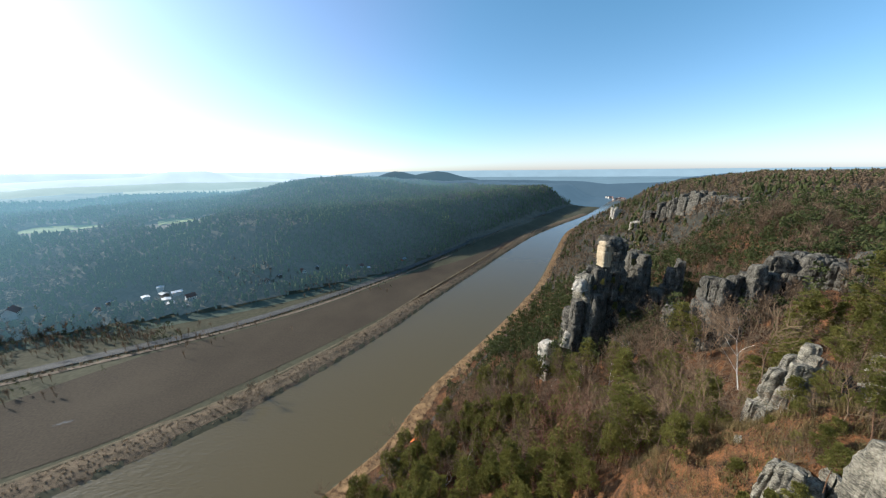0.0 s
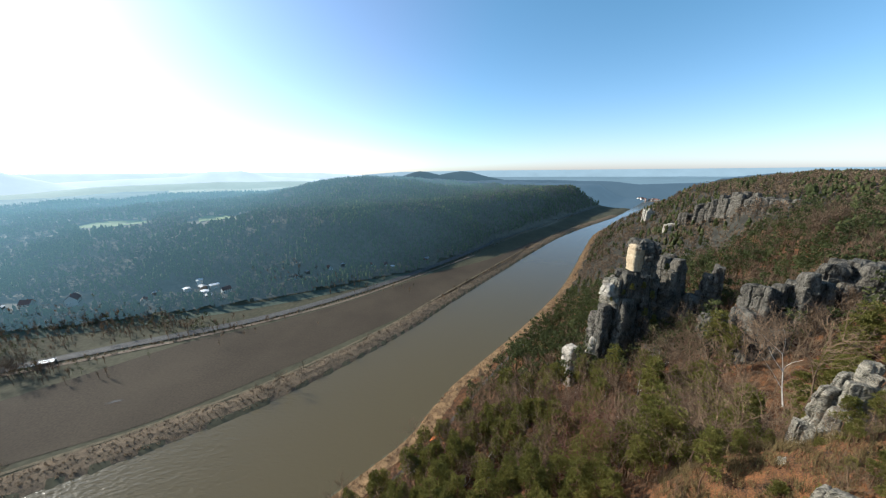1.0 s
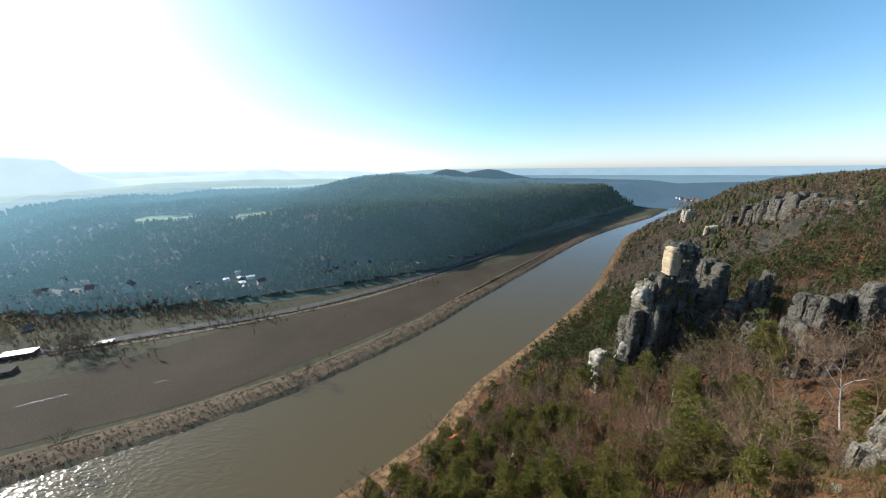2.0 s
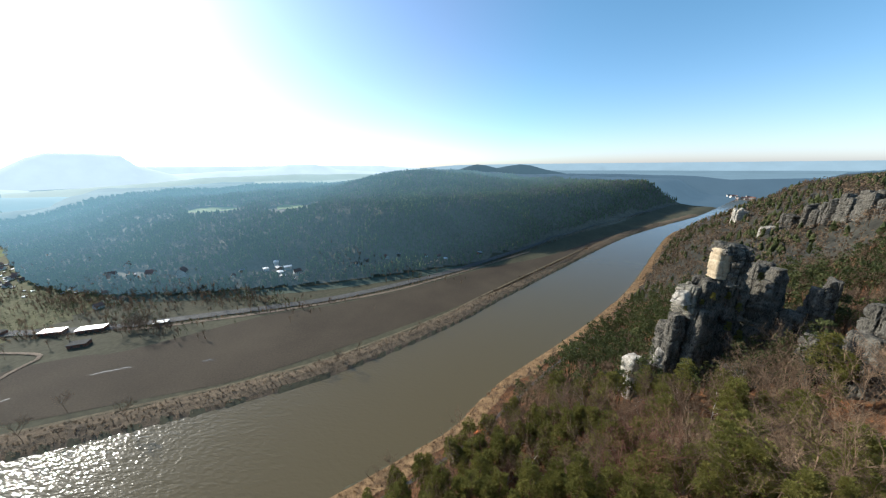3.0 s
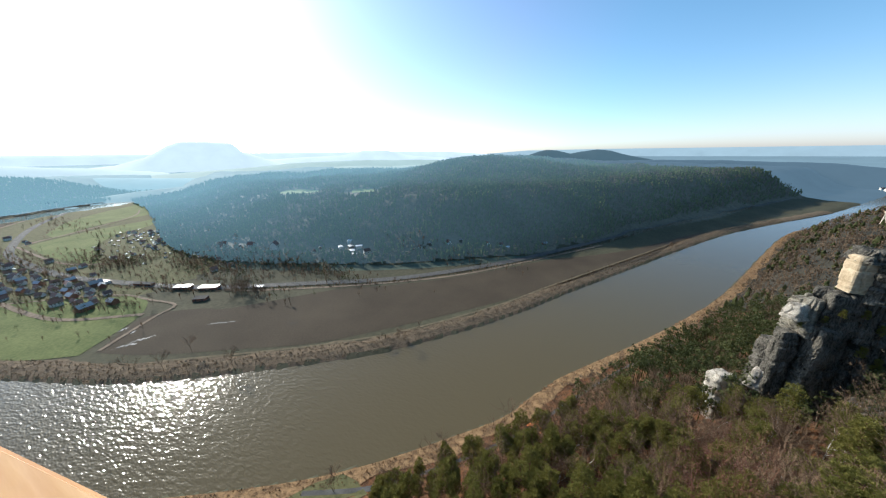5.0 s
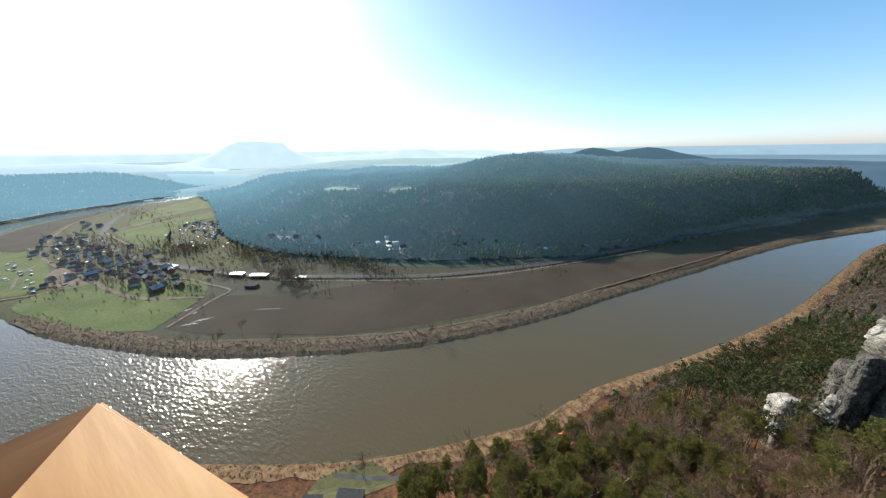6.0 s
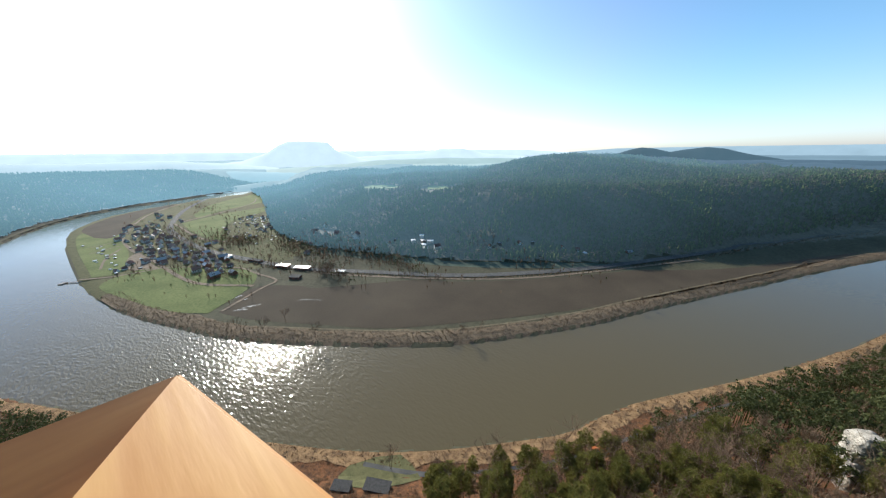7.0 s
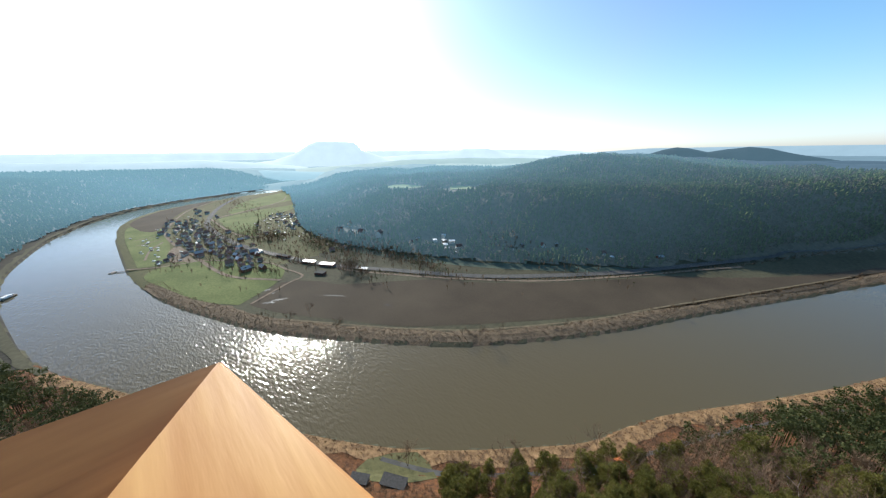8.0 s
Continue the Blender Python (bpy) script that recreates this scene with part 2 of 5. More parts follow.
FAR_BANK = [(1380, 2380), (924, 1737), (640, 1334), (455, 1117), (289, 914), (159, 716), (66, 562), (-25, 412), (-62, 346),
            (-102, 287), (-138, 240), (-173, 200), (-215, 163), (-255, 132), (-341, 71), (-423, 33), (-511, -1), (-612, -25),
            (-725, -40), (-988, -54), (-1223, -47), (-1400, 10), (-1500, 90), (-1570, 190), (-1660, 370), (-1790, 650), (-2230, 1090)]
FOOT = [(1250, 2500), (780, 1750), (500, 1370), (310, 1080), (150, 870), (20, 690), (-93, 590), (-203, 510), (-321, 425), (-478, 350),
        (-600, 310), (-767, 312), (-1000, 378), (-1400, 505), (-1620, 550), (-1850, 610), (-2300, 820)]


def smooth_line(points, step=12.0):
    """A rounded polyline (Catmull-Rom) as an array."""
    p = np.array(points, float)
    p = np.vstack([2 * p[0] - p[1], p, 2 * p[-1] - p[-2]])
    out = []
    for i in range(1, len(p) - 2):
        n = max(2, int(np.linalg.norm(p[i + 1] - p[i]) / step))
        t = np.linspace(0, 1, n, endpoint=False)[:, None]
        out.append(0.5 * (2 * p[i] + (p[i + 1] - p[i - 1]) * t + (2 * p[i - 1] - 5 * p[i] + 4 * p[i + 1] - p[i + 2]) * t ** 2
                          + (3 * p[i] - p[i - 1] - 3 * p[i + 1] + p[i + 2]) * t ** 3))
    return np.vstack(out + [p[-2:-1]])


def wavy(x, y, scale, seed=0):
    """A cheap smooth noise from -1 to 1."""
    rng = np.random.RandomState(seed)
    total, norm = 0, 0
    for k in range(5):
        f, amp = 2 ** k / scale, 0.6 ** k
        for _ in range(3):
            d, ph = rng.uniform(0, 2 * np.pi), rng.uniform(0, 2 * np.pi)
            total = total + amp * np.sin((x * np.cos(d) + y * np.sin(d)) * f * 2 * np.pi + ph)
        norm += amp * 1.7
    return total / norm


def from_line(x, y, line):
    """Distance to a polyline, and on which side (+: right of its way)."""
    x, y = np.asarray(x, float), np.asarray(y, float)
    best, side = np.full(x.shape, 1e9), np.zeros(x.shape)
    for (ax, ay), (bx, by) in zip(line[:-1], line[1:]):
        dx, dy = bx - ax, by - ay
        t = np.clip(((x - ax) * dx + (y - ay) * dy) / (dx * dx + dy * dy + 1e-9), 0, 1)
        d = np.hypot(x - ax - t * dx, y - ay - t * dy)
        hit = d < best
        side = np.where(hit, np.sign(dy * (x - ax) - dx * (y - ay)), side)
        best = np.where(hit, d, best)
    return best * np.where(side == 0, 1, side)


def step(a, b, v):
    t = np.clip((v - a) / (b - a), 0, 1)
    return t * t * (3 - 2 * t)


NEAR_LINE, FAR_LINE, FOOT_LINE = smooth_line(NEAR_BANK, 25), smooth_line(FAR_BANK, 25), smooth_line(FOOT, 40)


def distances(x, y):
    """Metres onto the near land, onto the far land, and behind the foot of the far hills."""
    return -from_line(x, y, NEAR_LINE), from_line(x, y, FAR_LINE), from_line(x, y, FOOT_LINE)


def height(x, y):
    x, y = np.asarray(x, float), np.asarray(y, float)
    dn, df, dh = distances(x, y)
    r = np.hypot(x, y)
    # the near side: a wooded slope, cliffs, and the plateau above
    dw = dn + 14 * wavy(x, y, 160, 1) * step(30, 90, dn)
    slope = 1.6 + np.clip(dw, 0, 20) * 0.16 + np.clip(dw - 20, 0, 400) * (0.60 + 0.1 * step(400, 900, y))
    top = 136 + np.clip(dw - 200, 0, 200) * 0.16 + np.clip(dw - 400, 0, 900) * 0.01 + 4 * wavy(x, y, 300, 2)
    cliff = step(185, 225, dw)
    near = np.minimum(slope, 112 + 0.05 * dw) * (1 - cliff) + np.minimum(top, 176) * cliff
    up_river = step(-250, -700, x)
    near = near * (1 - up_river) + up_river * (3 + 95 * step(60, 420, dn) + 20 * step(400, 900, dn))
    near = near + 55 * np.exp(-((x - 60) ** 2 + (y - 32) ** 2) / (2 * 24 ** 2))
    near = near + 20 * np.exp(-((x - 44) ** 2 + (y - 74) ** 2) / (2 * 23 ** 2))
    near = near + 2.0 * wavy(x, y, 45, 3) * step(15, 60, dn)
    # the promontory on which the rail stands
    t = np.clip(((x - 1.2) * 40 + (y + 1.9) * -90) / (40 ** 2 + 90 ** 2), 0, 1)
    spur = np.hypot(x - 1.2 - 40 * t, y + 1.9 + 90 * t)
    near = np.maximum(near, 188.4 - 55 * step(2.9, 4.0, spur) - 45 * step(4, 26, spur + 1.5 * wavy(x, y, 14, 5)) - 300 * step(20, 60, spur))
    # the far side: a flood plain, then wooded hills
    flat = 1.2 + 1.8 * step(2, 16, df) + 7 * step(-60, 10, dh)
    rise = step(0, 330 - 160 * step(-650, -250, x), dh + 25 * wavy(x, y, 260, 4))
    plateau = 88 - 24 * step(-350, -750, x)
    hill = plateau * rise + 42 * step(260, 1000, dh) * (1 - 0.6 * step(-450, -900, x)) * (1 - 0.55 * step(-260, 60, x))
    hill = hill + 40 * np.exp(-((x + 420) ** 2 + (y - 1220) ** 2) / (2 * 190 ** 2)) + 12 * wavy(x, y, 420, 6) * step(100, 500, dh)
    far = flat + np.where(dh > 0, hill, 0)
    bed = np.maximum(-3.0, -0.25 * np.minimum(-dn, -df))
    z = np.where(dn > 0, near, np.where(df > 0, far, bed))
    return z * (1 - step(2300, 3200, r)) + (60 + 50 * step(2800, 4500, r)) * step(2300, 3200, r)


# ---- mesh helpers ----
def mesh_from(name, verts, faces, mat, smooth=False):
    """A mesh from arrays: vertices, and faces that all have the same number of corners."""
    verts, faces = np.asarray(verts, np.float32), np.asarray(faces, np.int32)
    me = bpy.data.meshes.new(name)
    k = faces.shape[1]
    me.vertices.add(len(verts))
    me.vertices.foreach_set("co", verts.ravel())
    me.loops.add(faces.size)
    me.loops.foreach_set("vertex_index", faces.ravel())
    me.polygons.add(len(faces))
    me.polygons.foreach_set("loop_start", np.arange(0, faces.size, k, dtype=np.int32))
    me.polygons.foreach_set("loop_total", np.full(len(faces), k, np.int32))
    me.polygons.foreach_set("use_smooth", np.full(len(faces), smooth))
    me.update(calc_edges=True)
    me.validate()
    me.materials.append(mat)
    return me


def part(name, bm, mat, parent, label=""):
    """Links a bmesh as one mesh object under a thing or a part."""
    me = bpy.data.meshes.new(name)
    bm.to_mesh(me)
    bm.free()
    me.materials.append(mat)
    ob = new(name, me)
    ob.parent = parent
    return tagged(ob, label)


def part_mesh(name, me, parent, label=""):
    ob = new(name, me)
    ob.parent = parent
    return tagged(ob, label)


def box(bm, lo, hi, bevel=0.0):
    ret = bmesh.ops.create_cube(bm, size=1.0)
    size, mid = Vector(hi) - Vector(lo), (Vector(hi) + Vector(lo)) / 2
    for v in ret["verts"]:
        v.co = Vector((v.co.x * size.x, v.co.y * size.y, v.co.z * size.z)) + mid
    if bevel:
        edges = list({e for v in ret["verts"] for e in v.link_edges})
        bmesh.ops.bevel(bm, geom=edges, offset=bevel, segments=2, affect="EDGES")
    return bm


def ribbon(line, width, z=None, lift=0.12, step_m=8.0):
    """A strip along a polyline, laid on the ground."""
    p = smooth_line(line, step_m)
    d = np.gradient(p, axis=0)
    n = np.stack([-d[:, 1], d[:, 0]], 1) / (np.linalg.norm(d, axis=1)[:, None] + 1e-9)
    left, right = p + n * width / 2, p - n * width / 2
    zs = height(p[:, 0], p[:, 1]) + lift if z is None else np.full(len(p), z)
    v = np.vstack([np.c_[left, zs], np.c_[right, zs]])
    k = len(p)
    i = np.arange(k - 1)
    return v, np.c_[i + k, i + k + 1, i + 1, i]


def setting(name, verts, faces, mat, label, category, smooth=False, kind="structure"):
    return tagged(new(name, mesh_from(name, verts, faces, mat, smooth)), label, category, kind=kind)


def polygon(name, outline, z, mat, label, category):
    """A flat sheet with a rounded outline."""
    p = smooth_line(list(outline) + [outline[0]], 10)[:-1]
    bm = bmesh.new()
    bm.faces.new([bm.verts.new((x, y, z)) for x, y in p])
    bmesh.ops.triangulate(bm, faces=bm.faces[:])
    me = bpy.data.meshes.new(name)
    bm.normal_update()
    bm.to_mesh(me)
    bm.free()
    me.materials.append(mat)
    return tagged(new(name, me), label, category, kind="structure")


def spot(az, r):
    """The plan at a bearing (degrees to the left of +y) and a distance."""
    return -r * math.sin(radians(az)), r * math.cos(radians(az))


# ---- large structure ----
def ground():
    fine, coarse = np.radians(np.arange(-72, 118, 0.42)), np.radians(np.arange(118, 288, 2.8))
    az = np.concatenate([fine, coarse])
    rr = 0.5 * (4900 / 0.5) ** np.linspace(0, 1, 310)
    A, R = np.meshgrid(az, rr)
    x, y = -R * np.sin(A), R * np.cos(A)
    z = height(x, y)
    n, k = len(az), len(rr)
    idx = np.arange(n * k).reshape(k, n)
    nxt = np.roll(idx, -1, axis=1)
    faces = np.stack([idx[:-1], idx[1:], nxt[1:], nxt[:-1]], -1).reshape(-1, 4)
    verts = np.c_[x.ravel(), y.ravel(), z.ravel()]
    land = setting("ground", verts, faces[:, ::-1], M["soil"], "brown leaf-littered valley ground with wooded slopes", "ground", True)
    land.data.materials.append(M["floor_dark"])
    land.data.materials.append(M["plain"])
    c = verts[faces].mean(1)
    dn, df, dh = distances(c[:, 0], c[:, 1])
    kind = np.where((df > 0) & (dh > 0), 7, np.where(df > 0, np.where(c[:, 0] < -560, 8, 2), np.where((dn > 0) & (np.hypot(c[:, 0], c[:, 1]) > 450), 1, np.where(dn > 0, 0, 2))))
    r, b = np.hypot(c[:, 0], c[:, 1]), np.degrees(np.arctan2(-c[:, 0], c[:, 1]))
    far = (r > 1800) & (dn < 0) | (r > 1950)
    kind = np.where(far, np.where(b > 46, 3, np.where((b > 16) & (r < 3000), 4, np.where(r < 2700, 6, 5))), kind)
    # all but the lawn hold haze painted in as glow
    for m in (M["veil_bend"], M["veil_green"], M["veil_plain"], M["veil_valley"], M["bare_hazed"], M["lawn"]):
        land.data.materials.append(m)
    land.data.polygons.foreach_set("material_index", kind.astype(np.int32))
    fan = idx[0]
    v = np.vstack([verts[fan], [[0, 0, float(height(0.0, 0.0))]]])
    f = np.c_[np.arange(n), np.roll(np.arange(n), -1), np.full(n, n)]
    setting("terrace", v, f, M["gravel"], "gravel floor of the lookout on the cliff", "floor")


ground()
v, f = ribbon([(-2300, 1040), (-1700, 420), (-1560, 90), (-1400, -40), (-1200, -103), (-988, -118), (-725, -110), (-511, -65), (-385, -5),
               (-240, 80), (-150, 145), (-95, 210), (-45, 290), (15, 375), (90, 480), (170, 620), (345, 935), (500, 1100), (690, 1310),
               (965, 1710), (1440, 2340)], 190, z=0.0, step_m=20)
setting("water", v, f, M["water"], "calm brown river water with sun glints", "river")
polygon("ploughed_field", [(-427, 71), (-471, 127), (-430, 170), (-398, 186), (-316, 287), (-255, 330), (-163, 418), (-19, 600), (112, 785), (225, 905),
                           (232, 885), (150, 740), (100, 640), (10, 500), (-70, 385), (-125, 312), (-195, 228), (-243, 178), (-300, 140), (-370, 95)],
        3.2, M["field"], "bare brown ploughed field on the flood plain", "field")


def laid(name, outline, mat, label, category, lift=0.35):
    """A sheet with a rounded outline, laid on the ground."""
    p = smooth_line(list(outline) + [outline[0]], 12)[:-1]
    mid, n, rings = p.mean(0), len(p), 9
    q = np.vstack([mid + (p - mid) * (k + 1) / rings for k in range(rings)] + [mid[None]])
    v = np.c_[q, height(q[:, 0], q[:, 1]) + lift]
    tri = []
    for k in range(n):
        k2 = (k + 1) % n
        tri.append((rings * n, k, k2))
        for r in range(rings - 1):
            a, b, c, d = r * n + k, r * n + k2, (r + 1) * n + k2, (r + 1) * n + k
            tri += [(a, d, c), (a, c, b)]
    return setting(name, v, np.array(tri), mat, label, category)


laid("meadow", [(-435, 62), (-480, 124), (-540, 150), (-600, 120), (-680, 70), (-700, 20), (-660, -20), (-560, 4), (-480, 32)],
     M["grass"], "green riverside meadow below the village", "meadow")
laid("meadow", [(-1223, 206), (-1418, 300), (-1568, 450), (-1640, 600), (-1335, 484), (-1294, 402), (-1235, 290), (-1151, 210)],
     M["grass"], "sunny green meadow above the railway bend", "meadow", 0.6)
laid("meadow", [(-1101, 156), (-1137, 214), (-1179, 300), (-1185, 420), (-1102, 375), (-1053, 288), (-952, 221), (-800, 180), (-862, 158), (-983, 150)],
     M["grass"], "sunny green meadow behind the village", "meadow", 0.6)
laid("ploughed_field", [(-1075, -12), (-1045, 18), (-1225, 64), (-1375, 116), (-1530, 212), (-1545, 190), (-1470, 100), (-1370, 25), (-1220, -28)],
     M["field"], "bare brown field between river and railway", "field", 0.5)
laid("meadow", [(-720, -26), (-990, -40), (-1150, -32), (-1120, 20), (-900, 30), (-720, 10)],
     M["grass"], "green bank with garden plots by the river", "meadow")
# clearings on the far hill, haze painted in as a faint glow
laid("meadow", [(-619, 654), (-504, 624), (-540, 660), (-627, 748), (-674, 720)], M["grass_hazed"], "small bright green clearing with painted haze on the wooded hill", "meadow", 1.5)
laid("meadow", [(-916, 638), (-756, 647), (-800, 690), (-852, 735), (-945, 683)], M["grass_hazed"], "narrow green clearing with painted haze on the wooded hill", "meadow", 1.5)
laid("parking_area", [(-684, 52), (-735, 46), (-830, 40), (-800, 22), (-720, 16)], M["gravel"], "pale gravelled parking area beside the village", "parking area", 0.5)
laid("meadow", [(-445, -116), (-520, -140), (-640, -170), (-665, -200), (-540, -178), (-450, -150)], M["plain"], "rough riverside meadow on the wooded bank", "meadow", 0.4)
laid("meadow", [(-95, 88), (-118, 92), (-136, 66), (-128, 54), (-106, 68)], M["lawn"], "rough lawn below the cliff near the river", "meadow", 0.3)


def ridge(name, mat, r0, depth, tops, base, label, seed, rough=6.0):
    """A range of distant hills along an arc: bearings with the elevation of the crest, in degrees."""
    az = np.arange(tops[0][0], tops[-1][0] + 0.01, 0.25)
    crest = np.interp(az, [t[0] for t in tops], [t[1] for t in tops])
    cross = np.linspace(-1, 1, 13)
    A, C = np.meshgrid(az, cross)
    R = r0 + C * depth
    x, y = -R * np.sin(np.radians(A)), R * np.cos(np.radians(A))
    ztop = EYE + np.tan(np.radians(crest)) * r0
    z = base + (ztop[None, :] - base) * (1 - np.abs(C) ** 1.6) + rough * wavy(x, y, 300, seed) * (1 - C ** 2) * 0.4
    n, k = len(az), len(cross)
    idx = np.arange(n * k).reshape(k, n)
    faces = np.stack([idx[:-1, :-1], idx[1:, :-1], idx[1:, 1:], idx[:-1, 1:]], -1).reshape(-1, 4)
    return setting(name, np.c_[x.ravel(), y.ravel(), z.ravel()], faces[:, ::-1], mat, label, "hills", True)


# glowing rings in haze colour, added over the dark strip of sky at the horizon
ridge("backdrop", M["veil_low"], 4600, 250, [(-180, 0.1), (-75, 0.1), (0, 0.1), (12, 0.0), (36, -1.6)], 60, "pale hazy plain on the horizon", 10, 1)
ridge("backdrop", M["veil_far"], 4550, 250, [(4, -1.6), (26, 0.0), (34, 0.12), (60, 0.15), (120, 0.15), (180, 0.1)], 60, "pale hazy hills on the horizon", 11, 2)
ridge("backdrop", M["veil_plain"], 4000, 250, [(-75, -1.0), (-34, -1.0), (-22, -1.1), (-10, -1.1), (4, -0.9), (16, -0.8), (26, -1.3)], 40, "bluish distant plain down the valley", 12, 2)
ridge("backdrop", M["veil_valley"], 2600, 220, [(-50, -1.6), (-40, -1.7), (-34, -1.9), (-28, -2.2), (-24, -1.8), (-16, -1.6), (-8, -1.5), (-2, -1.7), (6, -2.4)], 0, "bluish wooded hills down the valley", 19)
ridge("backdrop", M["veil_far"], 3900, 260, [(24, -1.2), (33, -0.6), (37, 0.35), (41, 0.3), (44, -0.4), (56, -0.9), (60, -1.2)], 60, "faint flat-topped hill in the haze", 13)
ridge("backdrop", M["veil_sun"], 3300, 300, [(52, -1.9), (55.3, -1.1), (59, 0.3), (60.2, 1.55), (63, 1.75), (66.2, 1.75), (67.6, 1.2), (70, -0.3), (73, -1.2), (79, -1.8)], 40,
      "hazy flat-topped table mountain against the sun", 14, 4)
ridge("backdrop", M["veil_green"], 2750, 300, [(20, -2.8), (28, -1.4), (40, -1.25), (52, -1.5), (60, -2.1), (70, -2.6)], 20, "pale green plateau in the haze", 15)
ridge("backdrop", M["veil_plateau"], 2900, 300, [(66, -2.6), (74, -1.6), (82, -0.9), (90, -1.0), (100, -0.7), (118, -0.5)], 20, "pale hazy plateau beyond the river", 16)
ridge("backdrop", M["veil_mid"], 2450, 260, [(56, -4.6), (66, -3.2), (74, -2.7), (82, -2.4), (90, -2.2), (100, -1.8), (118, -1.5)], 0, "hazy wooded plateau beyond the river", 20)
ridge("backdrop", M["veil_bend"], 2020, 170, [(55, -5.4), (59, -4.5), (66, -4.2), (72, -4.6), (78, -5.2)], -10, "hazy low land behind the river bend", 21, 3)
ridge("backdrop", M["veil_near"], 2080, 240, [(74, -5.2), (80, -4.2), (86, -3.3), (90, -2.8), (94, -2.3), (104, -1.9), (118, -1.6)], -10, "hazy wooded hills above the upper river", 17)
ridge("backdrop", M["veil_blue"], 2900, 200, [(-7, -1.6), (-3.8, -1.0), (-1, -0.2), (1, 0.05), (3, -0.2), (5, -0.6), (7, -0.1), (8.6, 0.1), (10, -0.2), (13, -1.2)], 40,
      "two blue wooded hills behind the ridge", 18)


def strip(line, d0, d1, lift, across=4, step_m=8.0, ragged=0.0, seed=0):
    """A sheet on the ground between two offsets from a polyline (right of its way: +)."""
    p = smooth_line(line, step_m)
    d = np.gradient(p, axis=0)
    n = np.stack([d[:, 1], -d[:, 0]], 1) / (np.linalg.norm(d, axis=1)[:, None] + 1e-9)
    wob = ragged * wavy(p[:, 0], p[:, 1], 60, seed)
    rows = []
    for q in np.linspace(0, 1, across):
        c = p + n * (d0 + (d1 - d0 + wob[:, None]) * q)
        rows.append(np.c_[c, height(c[:, 0], c[:, 1]) + lift])
    k = len(p)
    idx = np.arange(k * across).reshape(across, k)
    faces = np.stack([idx[:-1, :-1], idx[:-1, 1:], idx[1:, 1:], idx[1:, :-1]], -1).reshape(-1, 4)
    return np.vstack(rows), faces


v, f = strip(NEAR_BANK[2:15], -0.5, -13, 0.25, 6, 5, 5, 21)
setting("bank", v, f[:, ::-1], M["dry_ground"], "bank of pale dry reed grass along the river", "river bank")
v, f = strip(NEAR_BANK[14:25], -0.5, -9, 0.3, 4, 12, 4, 24)
setting("bank", v, f[:, ::-1], M["plain"], "low grassy bank below the wooded hill", "river bank")
v, f = strip(FAR_BANK[2:18], -0.3, 24, 0.2, 6, 6, 4, 22)
setting("bank", v, f[:, ::-1], M["bank_soil"], "bank of brown scrub between river and field", "river bank")
v, f = strip(FOOT[6:11], -54, -34, 0.3, 6, 10, 6, 23)
setting("meadow", v, f[:, ::-1], M["frost"], "pale frosty meadow in the shade of the hill", "meadow")
v, f = strip(FAR_BANK[5:15], 23, 26, 0.3, 3, 8)
setting("verge", v, f[:, ::-1], M["verge"], "narrow dry grass verge beside the field", "verge")

# roads, paths and the railway
RAILWAY = [(-1667, 353), (-1368, 213), (-1102, 133), (-968, 117), (-771, 128), (-639, 158), (-499, 205), (-378, 277), (-264, 352), (-172, 445),
           (-83, 553), (11, 680), (117, 850), (210, 985), (420, 1270), (640, 1580)]
v, f = ribbon(RAILWAY, 14, lift=1.0)
setting("railway_bed", v, f, M["asphalt"], "grey ballast bed of the railway below the hill", "railway")
for off in (-3.0, -1.5, 1.5, 3.0):
    p = smooth_line(RAILWAY, 14)
    d = np.gradient(p, axis=0)
    n = np.stack([-d[:, 1], d[:, 0]], 1) / np.linalg.norm(d, axis=1)[:, None]
    v, f = ribbon([tuple(c) for c in (p + n * off)[::3]], 0.16, lift=1.25, step_m=12)
    setting("rail", v, f, M["steel"], "steel rail on the ballast bed", "rail")
v, f = ribbon([(-470, 215), (-439, 222), (-323, 293), (-226, 366), (-166, 425), (-80, 536), (20, 660)], 5.5, lift=0.5)
setting("path", v, f, M["gravel"], "pale gravel track beside the field", "path")
v, f = ribbon([(-130, 72), (-95, 92), (-62, 122), (-33, 156), (-8, 192), (14, 225), (40, 268), (85, 330)], 3.2, lift=0.5, step_m=4)
setting("path", v, f, M["asphalt"], "narrow asphalt cycle path along the near bank", "path")
for line, w in (([(-427, 74), (-461, 132), (-474, 158), (-525, 150), (-589, 135), (-684, 60)], 4.0), ([(-480, 128), (-560, 76), (-684, 57), (-729, 54), (-806, 41), (-909, 31), (-1039, 31), (-1095, 46), (-1226, 77), (-1381, 130), (-1554, 235)], 6.5),
                ([(-722, -39), (-700, -12), (-690, 20), (-684, 57)], 5.0), ([(-1110, 150), (-1140, 180), (-1165, 219), (-1243, 327), (-1341, 418), (-1450, 470)], 6.0), ([(-1110, 142), (-967, 143), (-850, 150), (-780, 181)], 5.0),
                ([(-900, 20), (-830, -5), (-760, -15)], 4.0), ([(-980, 15), (-960, -25)], 3.0), ([(-930, 20), (-900, -25)], 3.0)):
    v, f = ribbon(line, w, lift=0.7)
    v[:, 2] = np.maximum(v[:, 2], 3.4)
    setting("road", v, f, M["gravel"], "pale village road beside the meadow", "road")


